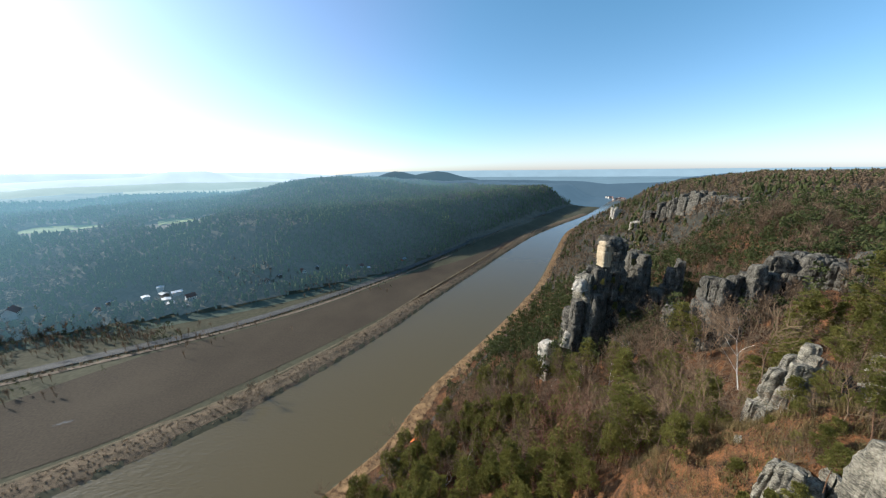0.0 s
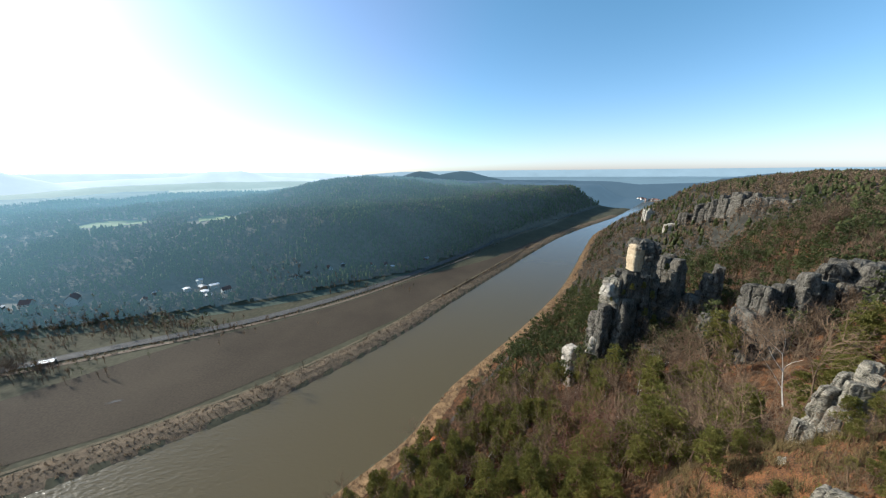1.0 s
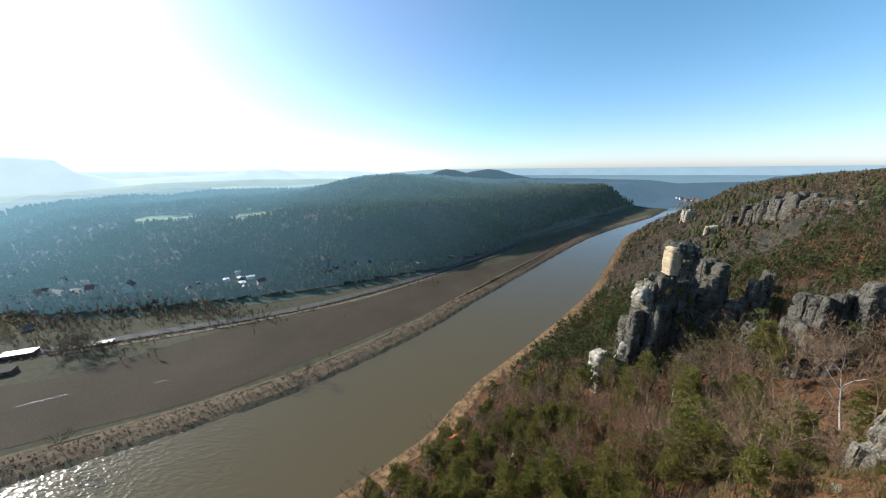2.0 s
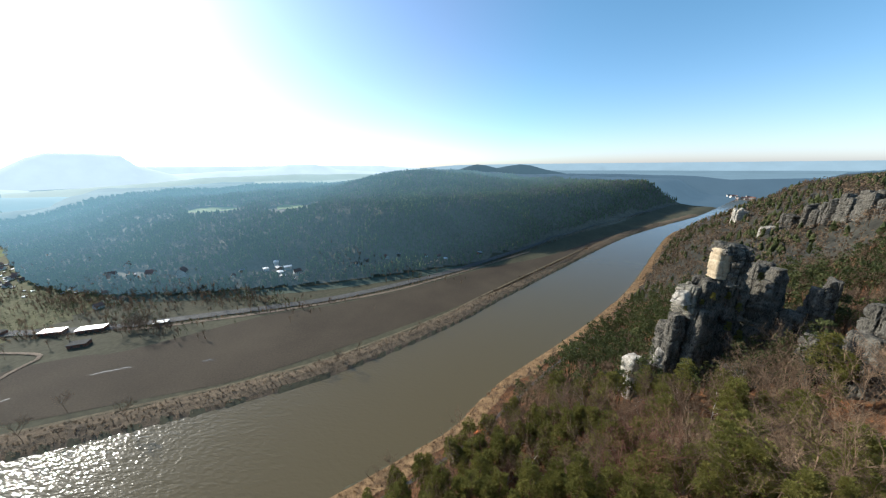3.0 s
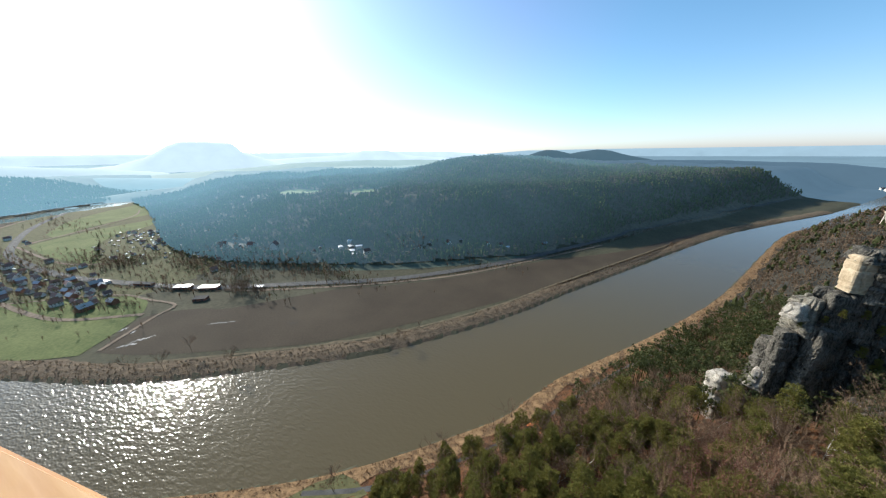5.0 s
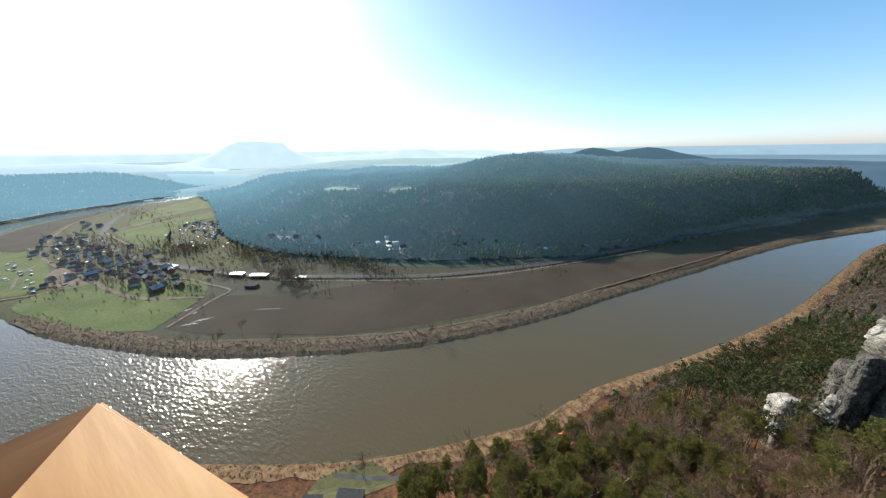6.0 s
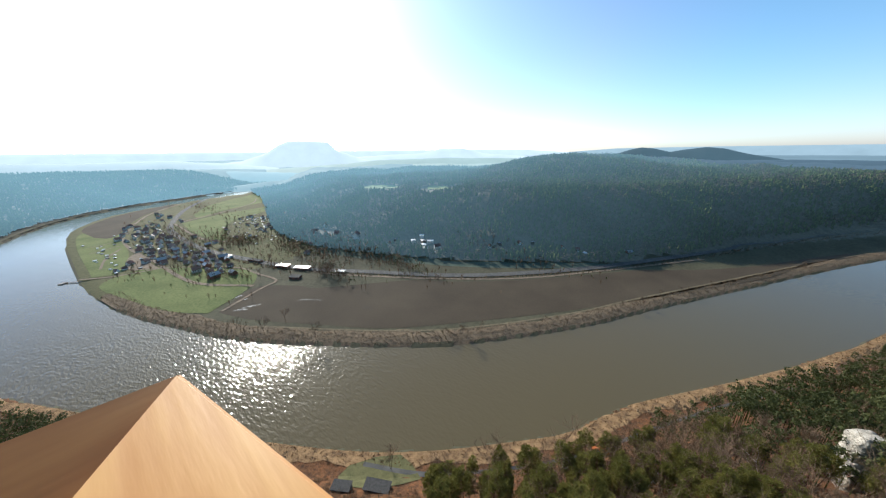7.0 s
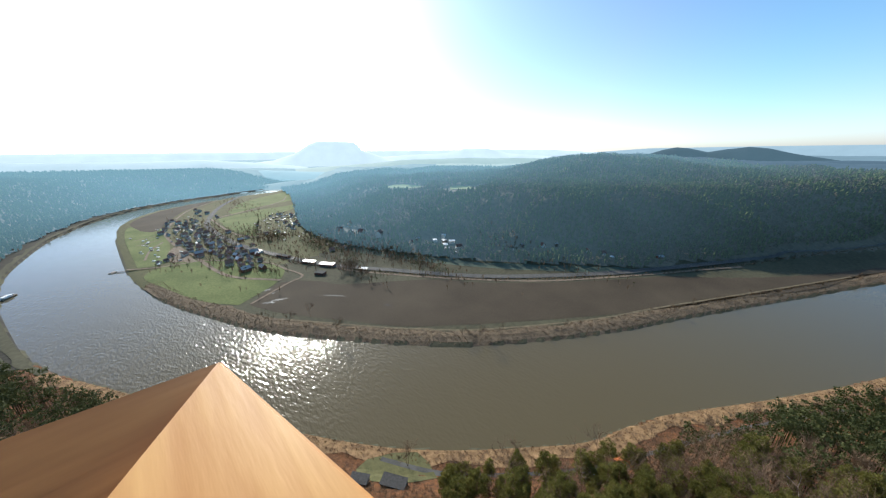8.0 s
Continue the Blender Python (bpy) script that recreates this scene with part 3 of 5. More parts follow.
# ---- rocks ----
def crag(p, seed, octaves=4):
    """Rough relief over points in metres, from -1 to 1."""
    rng = np.random.RandomState(seed)
    total, norm = np.zeros(len(p)), 0.0
    for k in range(octaves):
        f, amp = 0.16 * 1.9 ** k, 0.62 ** k
        for _ in range(3):
            d = rng.normal(0, 1, 3)
            d /= np.linalg.norm(d)
            total += amp * np.sin(2 * np.pi * f * (p @ d) + rng.uniform(0, 6.28) + 1.3 * np.sin(2 * np.pi * 0.6 * f * (p @ d[[1, 2, 0]])))
        norm += amp * 1.8
    return total / norm


def pillar(tall, hw, hd, seed, taper, fine, worn):
    """One weathered sandstone pillar, its foot at the origin: cut by upright clefts, notched along its beds, rounded at the top."""
    rng = np.random.RandomState(seed)
    n, k = 44, int(np.clip(tall / fine, 10, 60))
    th = np.linspace(0, 2 * np.pi, n, endpoint=False)
    u = np.linspace(0, 1, k)
    T, U = np.meshgrid(th, u)
    Z = U * tall
    square = (np.abs(np.cos(T)) ** 6 + np.abs(np.sin(T)) ** 6) ** (-1 / 6)
    f = square * (1 - (1 - taper) * U)
    for _ in range(rng.randint(4, 8)):
        at = rng.uniform(0, 2 * np.pi) + 0.16 * np.sin(Z / tall * rng.uniform(3, 9) + rng.uniform(0, 6))
        gap = np.angle(np.exp(1j * (T - at)))
        f = f * (1 - rng.uniform(0.12, 0.34) * np.exp(-(gap / rng.uniform(0.06, 0.16)) ** 2) * (U > rng.uniform(0, 0.5)))
    bed = np.sort(rng.uniform(0, tall, max(2, int(tall / 3.2))))
    layer = np.searchsorted(bed, Z)
    f = f * (1 + rng.normal(0, 0.045, len(bed) + 1)[layer])
    for z in bed:
        f = f * (1 - rng.uniform(0.04, 0.16) * np.exp(-((Z + 0.4 * np.sin(T * 2 + z) - z) / (0.5 * fine + 0.25)) ** 2))
    f = f * np.sqrt(np.clip(1 - (np.clip(U - 0.9, 0, 1) / 0.1) ** 2 * 0.35, 0, 1))
    x, y = f * hw * np.cos(T), f * hd * np.sin(T)
    p = np.c_[x.ravel(), y.ravel(), Z.ravel()]
    size = max(0.8, min(hw, hd))
    out = 1 + 0.13 * worn * crag(p * 2.6 / size + seed, seed) + 0.07 * worn * crag(p * 0.9 / fine + seed, seed + 1, 3)
    p[:, 0] *= out
    p[:, 1] *= out
    p[:, 2] += 0.25 * size * crag(p * 2 / size, seed + 2, 2) * np.clip(U.ravel() * 2, 0, 1)
    rim, rings = p[-n:], [p]
    for q in (0.66, 0.33):
        c = rim * (q, q, 1) + np.c_[np.zeros((n, 2)), np.full(n, (1 - q) * 0.16 * size)]
        c[:, 2] = c[:, 2] * q + c[:, 2].mean() * (1 - q) + 0.12 * size * crag(c * 3 / size, seed + 3, 3)
        rings.append(c)
    v = np.vstack(rings + [rings[-1].mean(0)[None]])
    rows = k + 2
    idx = np.arange(rows * n).reshape(rows, n)
    nxt = np.roll(idx, -1, 1)
    quads = np.stack([idx[:-1], nxt[:-1], nxt[1:], idx[1:]], -1).reshape(-1, 4)
    tri = np.vstack([quads[:, [0, 1, 2]], quads[:, [0, 2, 3]], np.c_[idx[-1], nxt[-1], np.full(n, rows * n)]])
    return v, tri


def rock_blocks(height_m, rx, ry, mat, seed, taper=0.85, lean=(0, 0), cracks=6, unit=3.0, worn=1.0):
    """A crag as a cluster of weathered pillars of uneven height. Gives the mesh of each pillar."""
    rng = random.Random(seed)
    nx, ny = (1, 1) if cracks < 3 else (max(1, min(3, round(rx / unit))), max(1, min(3, round(ry / (1.2 * unit)))))
    made = []
    wide, deep = 2 * rx / nx, 2 * ry / ny
    for ix in range(nx):
        for iy in range(ny):
            cx, cy = (ix + 0.5) * wide - rx, (iy + 0.5) * deep - ry
            edge = math.hypot(cx / rx, cy / ry) if nx * ny > 1 else 0
            top = height_m * (1 - edge * rng.uniform(0.0, 0.4))
            hw, hd = wide * 0.62 * rng.uniform(0.9, 1.15), deep * 0.62 * rng.uniform(0.9, 1.15)
            v, f = pillar(top, hw, hd, seed * 17 + ix * 5 + iy, taper, 0.32 if unit < 2 else 0.7, worn)
            t = rng.gauss(0, 0.25)
            u = v[:, 2] / height_m
            x = cx + v[:, 0] * math.cos(t) - v[:, 1] * math.sin(t) + lean[0] * u * rx + rng.gauss(0, 0.02) * v[:, 2]
            y = cy + v[:, 0] * math.sin(t) + v[:, 1] * math.cos(t) + lean[1] * u * ry + rng.gauss(0, 0.02) * v[:, 2]
            made.append(mesh_from("pillar", np.c_[x, y, v[:, 2]], f, mat))
    return made


def rock(name, az, r, z_top, z_bot, wide, deep, mat, seed, label, turn=0.0, **kw):
    """One rock at a bearing and a distance, its foot sunk into the ground."""
    x, y = spot(az, r)
    z_bot = min(z_bot, float(height(x, y)) - 1.0)
    ob = tagged(new(name), label, "rock")
    ob.matrix_world = pose(x, y, z_bot, 0, 0, az + turn)
    for me in rock_blocks(z_top - z_bot, wide / 2, deep / 2, mat, seed, **kw):
        part_mesh("pillar", me, ob)
    ROCK_SPOTS.append((Vector((x, y)), 0.5 * max(wide, deep)))
    return ob


ROCK_SPOTS = []


def up(el, r):
    return EYE + r * math.tan(radians(el))


# the rock tower above the river
tower = tagged(new("rock_tower"), "tall weathered sandstone tower with a pale broken face", "rock tower", group="sandstone rocks")
tx, ty = spot(-28.3, 215)
tower.location = (tx, ty, up(-31, 215))
R0 = 215


def tower_block(name, az, r, el_top, el_bot, wide, deep, mat, seed, label="", turn=0, **kw):
    x, y = spot(az, r)
    ob = part_mesh(name, None, tower, label)
    ob.matrix_basis = pose(x - tx, y - ty, up(el_bot, r) - tower.location.z, 0, 0, az + turn)
    for me in rock_blocks(up(el_top, r) - up(el_bot, r), wide / 2, deep / 2, mat, seed, **kw):
        part_mesh("pillar", me, ob)
    return ob


tower_block("base_column", -25.6, 212, -20.5, -32, 14, 15, M["rock"], 3, turn=48, cracks=9, taper=0.85)
tower_block("base_column", -27.8, 216, -18.8, -32, 15, 17, M["rock"], 4, turn=44, cracks=9, taper=0.9)
tower_block("base_column", -30.2, 224, -18.6, -32, 10, 16, M["rock"], 5, turn=40, cracks=9, taper=0.92)
tower_block("shoulder", -26.6, 214, -16.8, -21.5, 11, 11, M["rock_grey"], 7, turn=50, taper=0.75)
tower_block("shoulder", -28.4, 216, -15.6, -20.5, 11, 12, M["rock"], 8, turn=40, taper=0.8)
tower_block("shoulder", -30.6, 222, -14.8, -20.5, 9, 13, M["rock"], 9, turn=42, taper=0.9)
tower_block("top_block", -30.6, 219, -10.9, -16.2, 6.6, 9, M["rock"], 11, turn=38, taper=1.0, cracks=3)
tower_block("broken_face", -29.0, 216, -11.4, -15.6, 5.2, 6.0, M["rock_gold"], 13, "pale golden freshly broken sandstone face", turn=30, taper=1.12, cracks=1, worn=0.3)
tower_block("capstone", -29.4, 217, -10.8, -12.0, 8.5, 9, M["rock"], 14, turn=35, taper=0.9, cracks=4)
tower_block("ledge", -25.6, 207, -18.6, -20.2, 7, 6, M["rock_pale"], 15, "pale bleached ledge", turn=40, taper=0.6)
tower_block("ledge", -24.4, 206, -27.6, -29.8, 5, 5, M["rock_pale"], 17, "pale bleached ledge", taper=0.6)

GREY = "grey weathered sandstone rock rising from the wooded slope"
PALE = "pale bleached sandstone outcrop among the trees"
SHADE = "dark shaded sandstone cliff below the wooded plateau"
for args in (
    ("rock", -21.0, 200, -29.7, -33.5, 8, 8, "rock_pale", 21, PALE), ("rock", -21.3, 196, -33.0, -36, 7, 7, "rock_pale", 22, PALE),
    ("rock", -34.8, 205, -25.6, -29.5, 13, 10, "rock", 23, PALE), ("rock", -36.8, 190, -32.0, -35, 6, 6, "rock_pale", 24, PALE),
    ("rock", -33.6, 238, -12.6, -20, 16, 16, "rock", 25, GREY), ("rock", -39.0, 240, -13.2, -18.5, 9, 10, "rock", 26, GREY),
    ("rock", -37.4, 236, -17.0, -20, 11, 8, "rock", 27, GREY), ("rock", -44.4, 200, -14.3, -21, 13, 12, "rock", 28, GREY),
    ("rock", -43.4, 192, -17.5, -22, 11, 9, "rock", 29, GREY), ("rock", -45.2, 188, -19.6, -22.5, 12, 8, "rock", 30, PALE),
    ("rock", -47.8, 204, -11.9, -18, 11, 12, "rock", 31, GREY), ("rock", -40.5, 205, -19.6, -22.5, 16, 7, "rock", 32, GREY),
    ("cliff", -51.0, 225, -10.0, -20, 26, 18, "rock", 33, SHADE), ("cliff", -55.5, 226, -9.0, -20, 30, 18, "rock", 34, SHADE),
    ("cliff", -60.0, 222, -9.0, -20, 28, 18, "rock", 35, SHADE),
    ("rock", -10.8, 172, -42.0, -44.6, 4, 4, "rock_pale", 36, PALE), ("rock", -11.5, 150, -46.6, -49, 5, 5, "rock", 37, GREY),
    ("rock", 11.2, 148, -50.6, -52, 4.5, 4, "rock", 38, GREY),
    ("cliff", -29.8, 860, -5.9, -8.4, 20, 18, "rock_pale", 39, "pale sandstone cliff far down the valley"),
    ("cliff", -32.7, 660, -7.9, -9.8, 14, 12, "rock_pale", 40, "white sandstone face among far trees"),
    ("cliff", -34.6, 660, -6.0, -8, 22, 16, "rock", 41, "far grey sandstone cliff below the ridge"), ("cliff", -36.3, 650, -4.9, -7.5, 22, 16, "rock", 42, "far grey sandstone cliff below the ridge")
   , ("cliff", -37.6, 630, -4.1, -7, 20, 16, "rock", 43, "far grey sandstone cliff below the ridge"), ("cliff", -38.7, 610, -3.5, -6.6, 18, 16, "rock", 44, "far grey sandstone cliff below the ridge")
   , ("cliff", -40.0, 560, -2.9, -6.4, 17, 16, "rock", 45, "far grey sandstone cliff below the ridge"), ("cliff", -41.4, 545, -3.0, -6.2, 17, 16, "rock", 46, "far grey sandstone cliff below the ridge")
   , ("cliff", -43.0, 525, -3.3, -6.2, 18, 16, "rock", 47, "far grey sandstone cliff below the ridge"), ("cliff", -44.7, 510, -3.6, -6.2, 18, 16, "rock", 48, "far grey sandstone cliff below the ridge"),
):
    name, az, r, et, eb, wide, deep, mat, seed, label = args
    ob = rock(name, az, r, up(et, r), up(eb, r), wide, deep, M[mat], seed, label, turn=45 + (seed * 37) % 30 - 15, cracks=6)
    ob["group"] = "sandstone rocks"
# the rocks close by, on the spur beside the lookout
CLOSE = "lichen-grey sandstone rib with small pines beside it"
for az, r, et, eb, wide, deep, mat, seed, lean, taper in (
    (-51.1, 80, -28.5, -36, 3.4, 4.0, "rock_grey", 51, (0.5, 0), 0.75), (-51.9, 81, -24.6, -33, 3.0, 4.0, "rock_grey", 52, (0.5, 0), 0.75),
    (-52.9, 83, -21.2, -31, 2.8, 4.0, "rock_grey", 53, (0.5, 0), 0.7), (-53.9, 84, -19.4, -30, 2.6, 4.0, "rock_grey", 62, (0.4, 0), 0.75),
    (-55.2, 72, -27.4, -33, 2.2, 3.0, "rock", 54, (0.2, 0), 0.6), (-56.4, 74, -26.9, -32, 2.4, 3.0, "rock_grey", 55, (0.3, 0), 0.6),
    (-51.2, 68, -33.4, -40, 5.0, 4.0, "rock_grey", 56, (0.4, 0), 0.75), (-55.4, 58, -33.6, -40, 5.2, 4.0, "rock_grey", 57, (0.2, 0), 0.7),
    (-61.0, 50, -28.0, -40, 2.6, 3.6, "rock_grey", 58, (0.3, 0), 0.75), (-59.2, 96, -18.6, -26, 3.6, 3.8, "rock_grey", 59, (0.2, 0), 0.65),
    (-57.2, 88, -22.0, -28, 3.4, 3.0, "rock", 60, (0.3, 0), 0.55), (-59.0, 60, -32.0, -40, 4.0, 3.4, "rock_grey", 61, (0.2, 0), 0.55),
):
    ob = rock("rock", az, r, up(et, r), up(eb, r), wide, deep, M[mat], seed, CLOSE, lean=lean, taper=taper, unit=1.1, turn=40)
    ob["group"] = "sandstone rocks"


# ---- trees ----
def tube(verts, faces, a, b, ra, rb, sides=4):
    """A tapered limb from a to b."""
    a, b = Vector(a), Vector(b)
    q = (b - a).to_track_quat("Z", "Y")
    base = len(verts)
    for c, r in ((a, ra), (b, rb)):
        for k in range(sides):
            t = 2 * math.pi * k / sides
            verts.append(tuple(c + q @ Vector((math.cos(t) * r, math.sin(t) * r, 0))))
    for k in range(sides):
        k2 = (k + 1) % sides
        faces.append((base + k, base + k2, base + sides + k2))
        faces.append((base + k, base + sides + k2, base + sides + k))


def tuft(verts, faces, rng, c, reach, n, size, flat=0.6):
    """Needle sprays round a point: slim triangles pointing outwards and up."""
    for _ in range(n):
        d = Vector((rng.gauss(0, 1), rng.gauss(0, 1), rng.gauss(0.25, flat))).normalized()
        p = Vector(c) + d * reach * rng.uniform(0.25, 1.0)
        side = d.cross(Vector((rng.gauss(0, 1), rng.gauss(0, 1), rng.gauss(0, 1)))).normalized() * size * rng.uniform(0.25, 0.5)
        tip = p + d * size * rng.uniform(0.7, 1.5) + Vector((0, 0, size * 0.2))
        base = len(verts)
        verts += [tuple(p - side), tuple(p + side), tuple(tip)]
        faces.append((base, base + 1, base + 2))


def pine_meshes(seed, tall=19.0, sprays=72, clumps=62):
    rng = random.Random(seed)
    tv, tf, cv, cf = [], [], [], []
    lean = Vector((rng.uniform(-0.05, 0.05), rng.uniform(-0.05, 0.05), 1))
    knots = [Vector((lean.x * h + 0.3 * math.sin(h * 0.5 + seed), lean.y * h + 0.25 * math.cos(h * 0.4 + seed), h)) for h in np.linspace(0, tall, 8)]
    for k in range(7):
        tube(tv, tf, knots[k], knots[k + 1], 0.24 * (1 - k / 7.6), 0.24 * (1 - (k + 1) / 7.6), 6)
    for k in range(clumps):
        u = rng.uniform(0.4, 1.0) ** 0.85
        i = min(6, int(u * 7))
        root = knots[i].lerp(knots[i + 1], u * 7 - i)
        wide = tall * 0.17 * math.sqrt(max(0.05, 1.05 - u)) * rng.uniform(0.5, 1.25) + 0.3
        t = rng.uniform(0, 2 * math.pi)
        end = root + Vector((math.cos(t) * wide, math.sin(t) * wide, rng.uniform(0.0, 0.35) * wide + 0.2))
        tube(tv, tf, root, end, 0.06, 0.02, 3)
        tuft(cv, cf, rng, end, rng.uniform(0.7, 1.35), sprays, 0.42, 0.35)
    for k in range(8):
        u = rng.uniform(0.18, 0.5)
        i = int(u * 7)
        root = knots[i].lerp(knots[i + 1], u * 7 - i)
        t = rng.uniform(0, 2 * math.pi)
        tube(tv, tf, root, root + Vector((math.cos(t) * 1.6, math.sin(t) * 1.6, rng.uniform(-0.3, 0.5))), 0.04, 0.01, 3)
    return mesh_from("trunk", tv, tf, M["bark"]), mesh_from("crown", cv, cf, M["needles"])


def spruce_meshes(seed, tall=22.0):
    rng = random.Random(seed)
    tv, tf, cv, cf = [], [], [], []
    tube(tv, tf, (0, 0, 0), (0, 0, tall), 0.26, 0.03, 6)
    for k in range(30):
        u = 0.1 + 0.88 * k / 30
        for _ in range(5):
            wide = (1.02 - u) * tall * 0.18 * rng.uniform(0.75, 1.15) + 0.25
            t = rng.uniform(0, 2 * math.pi)
            root = Vector((0, 0, u * tall))
            end = root + Vector((math.cos(t) * wide, math.sin(t) * wide, -0.25 * wide))
            tube(tv, tf, root, end, 0.04, 0.01, 3)
            for q in (0.35, 0.65, 0.95):
                tuft(cv, cf, rng, root.lerp(end, q), 0.5, 8, 0.6, 0.3)
    return mesh_from("trunk", tv, tf, M["bark"]), mesh_from("crown", cv, cf, M["needles"])


def bare_meshes(seed, tall=15.0, mat="twig", thick=1.25):
    rng = random.Random(seed)
    tv, tf, cv, cf = [], [], [], []

    def grow(p, d, length, radius, level):
        q = p
        for k in range(3 if level < 2 else 2):
            d = (d + Vector((rng.gauss(0, 0.16), rng.gauss(0, 0.16), rng.gauss(0.06, 0.08)))).normalized()
            e = q + d * length / (3 if level < 2 else 2)
            v, f = (tv, tf) if level < 2 else (cv, cf)
            tube(v, f, q, e, radius * (1 - k * 0.22), radius * (1 - (k + 1) * 0.22), 5 if level == 0 else 3)
            q = e
            if level < 3:
                for _ in range((2, 3, 2)[level] if k else (1, 2, 2)[level]):
                    side = Vector((rng.gauss(0, 1), rng.gauss(0, 1), rng.gauss(0.35, 0.5))).normalized()
                    grow(q, (d * 0.75 + side * 0.8).normalized(), length * rng.uniform(0.45, 0.7), radius * 0.55, level + 1)
            else:
                for _ in range(4):      # fine twigs
                    side = Vector((rng.gauss(0, 1), rng.gauss(0, 1), rng.gauss(0.4, 0.6))).normalized()
                    across = d.cross(side).normalized() * 0.03
                    n = len(cv)
                    cv.extend([tuple(q - across), tuple(q + across), tuple(q + (d * 0.6 + side * 0.8) * rng.uniform(0.7, 1.7))])
                    cf.append((n, n + 1, n + 2))

    grow(Vector((0, 0, 0)), Vector((rng.gauss(0, 0.06), rng.gauss(0, 0.06), 1)), tall * 0.62, 0.2 * thick, 0)
    return mesh_from("trunk", tv, tf, M[mat]), mesh_from("crown", cv, cf, M["red_twig" if mat == "red_twig" else "twig"])


def again(ob, m):
    """A copy that has the size given in m."""
    made = copy_thing(ob, m)
    made.matrix_basis = m
    return made


def tree(name, meshes, label, category):
    thing = tagged(new(name), label, category)
    part_mesh("trunk", meshes[0], thing)
    part_mesh("crown", meshes[1], thing)
    return thing


def scattered(seed, spacing, az0, az1, r0, r1):
    """Points over a sector of the plan, about one in each spacing."""
    rng = np.random.RandomState(seed)
    n = int(0.5 * math.radians(az1 - az0) * (r1 ** 2 - r0 ** 2) / spacing ** 2)
    a, r = np.radians(rng.uniform(az0, az1, n)), np.sqrt(rng.uniform(r0 ** 2, r1 ** 2, n))
    x, y = -r * np.sin(a), r * np.cos(a)
    cell = np.round(np.c_[x, y] / (spacing * 0.8)).astype(int)
    _, keep = np.unique(cell, axis=0, return_index=True)
    return x[keep], y[keep]


ROCK_SPOTS += [(Vector((tx, ty)), 17.0)]


def clear_of_rocks(x, y, extra=1.0):
    return all((Vector((x, y)) - c).length > rad + extra for c, rad in ROCK_SPOTS)


def bearing(x, y):
    return np.degrees(np.arctan2(-x, y))


def pine_share(x, y):
    """How likely a tree is a pine: stands of pine with bare beech and birch between them."""
    b, r = bearing(x, y), np.hypot(x, y)
    dn = -from_line(x, y, NEAR_LINE)
    s = 0.70 + 0.6 * wavy(x, y, 45, 31)
    s = np.where((b > -26) & (b < -9) & (r > 225) & (r < 330), s + 0.45, s)
    s = np.where((b < -28) & (b > -50) & (r > 105) & (r < 195), s - 0.3, s)
    s = np.where((dn < 60) & (b > -22) & (b < -2), s - 0.3, s)
    s = np.where((r < 105) & (b > -46), s + 0.25, s)
    s = np.where(r > 240, s - np.where(b < -38, 0.28, 0.1), s)
    return s


def near_edge(b):
    """How far from the water the tall trees begin."""
    b = np.asarray(b)
    return np.where((b > -4) & (b < 60), 35.0, np.where(b > 60, 18.0, 27.0))


NEAR_R = 185.0
pines = [pine_meshes(s, t) for s, t in ((1, 25), (2, 22), (3, 28), (4, 21), (5, 26))]
bares = [bare_meshes(s, t) for s, t in ((1, 24), (2, 27), (3, 22), (4, 25))] + [bare_meshes(9, 24, "birch", 0.9)]
PINE_LABEL = "tall pine with a reddish bare trunk and ragged green crown"
BARE_LABEL = "leafless grey-brown broadleaf tree on the leaf-strewn slope"
BIRCH_LABEL = "leafless birch with a pale trunk on the slope"
first, counts, spare = {}, {True: 0, False: 0}, {True: [], False: []}
x, y = scattered(5, 6.1, -66, 46, 62, NEAR_R)
order = np.argsort(np.hypot(x, y))
x, y = x[order], y[order]
dn = -from_line(x, y, NEAR_LINE)
zz, share = height(x, y), pine_share(x, y)
rng = random.Random(7)
for px, py, d, z, s in zip(x, y, dn, zz, share):
    b, r = float(bearing(px, py)), math.hypot(px, py)
    if d < near_edge(b) or not clear_of_rocks(px, py) or (b < -48 and r < 110 and rng.random() < 0.45) or (b > -36 and r < 70) or (b < -41 and 120 < r and rng.random() < 0.6):
        continue
    if -22.6 < b < -19.6 and 160 < r < 206:
        continue
    is_pine = rng.random() < s
    k = rng.randrange(5)
    key = (is_pine, k)
    counts[is_pine] += 1
    if counts[is_pine] > (280 if is_pine else 290):
        spare[is_pine].append((px, py))
        continue
    m = pose(px, py, z - 0.3, rng.uniform(-4, 4), rng.uniform(-4, 4), rng.uniform(0, 360)) @ Matrix.Scale(rng.uniform(0.8, 1.2) * (0.5 if b < -48 and r < 110 else 0.8 if r < 84 else 1.0), 4)
    if key not in first:
        if is_pine:
            first[key] = tree("pine_tree", pines[k], PINE_LABEL, "pine tree")
        else:
            first[key] = tree("bare_tree", bares[k], BIRCH_LABEL if k == 4 else BARE_LABEL, "bare tree")
        first[key]["group"] = "pines on the slope" if is_pine else "bare trees on the slope"
        first[key].matrix_world = m
    else:
        again(first[key], m)
spruces = [spruce_meshes(s) for s in (1, 2)]
one = None
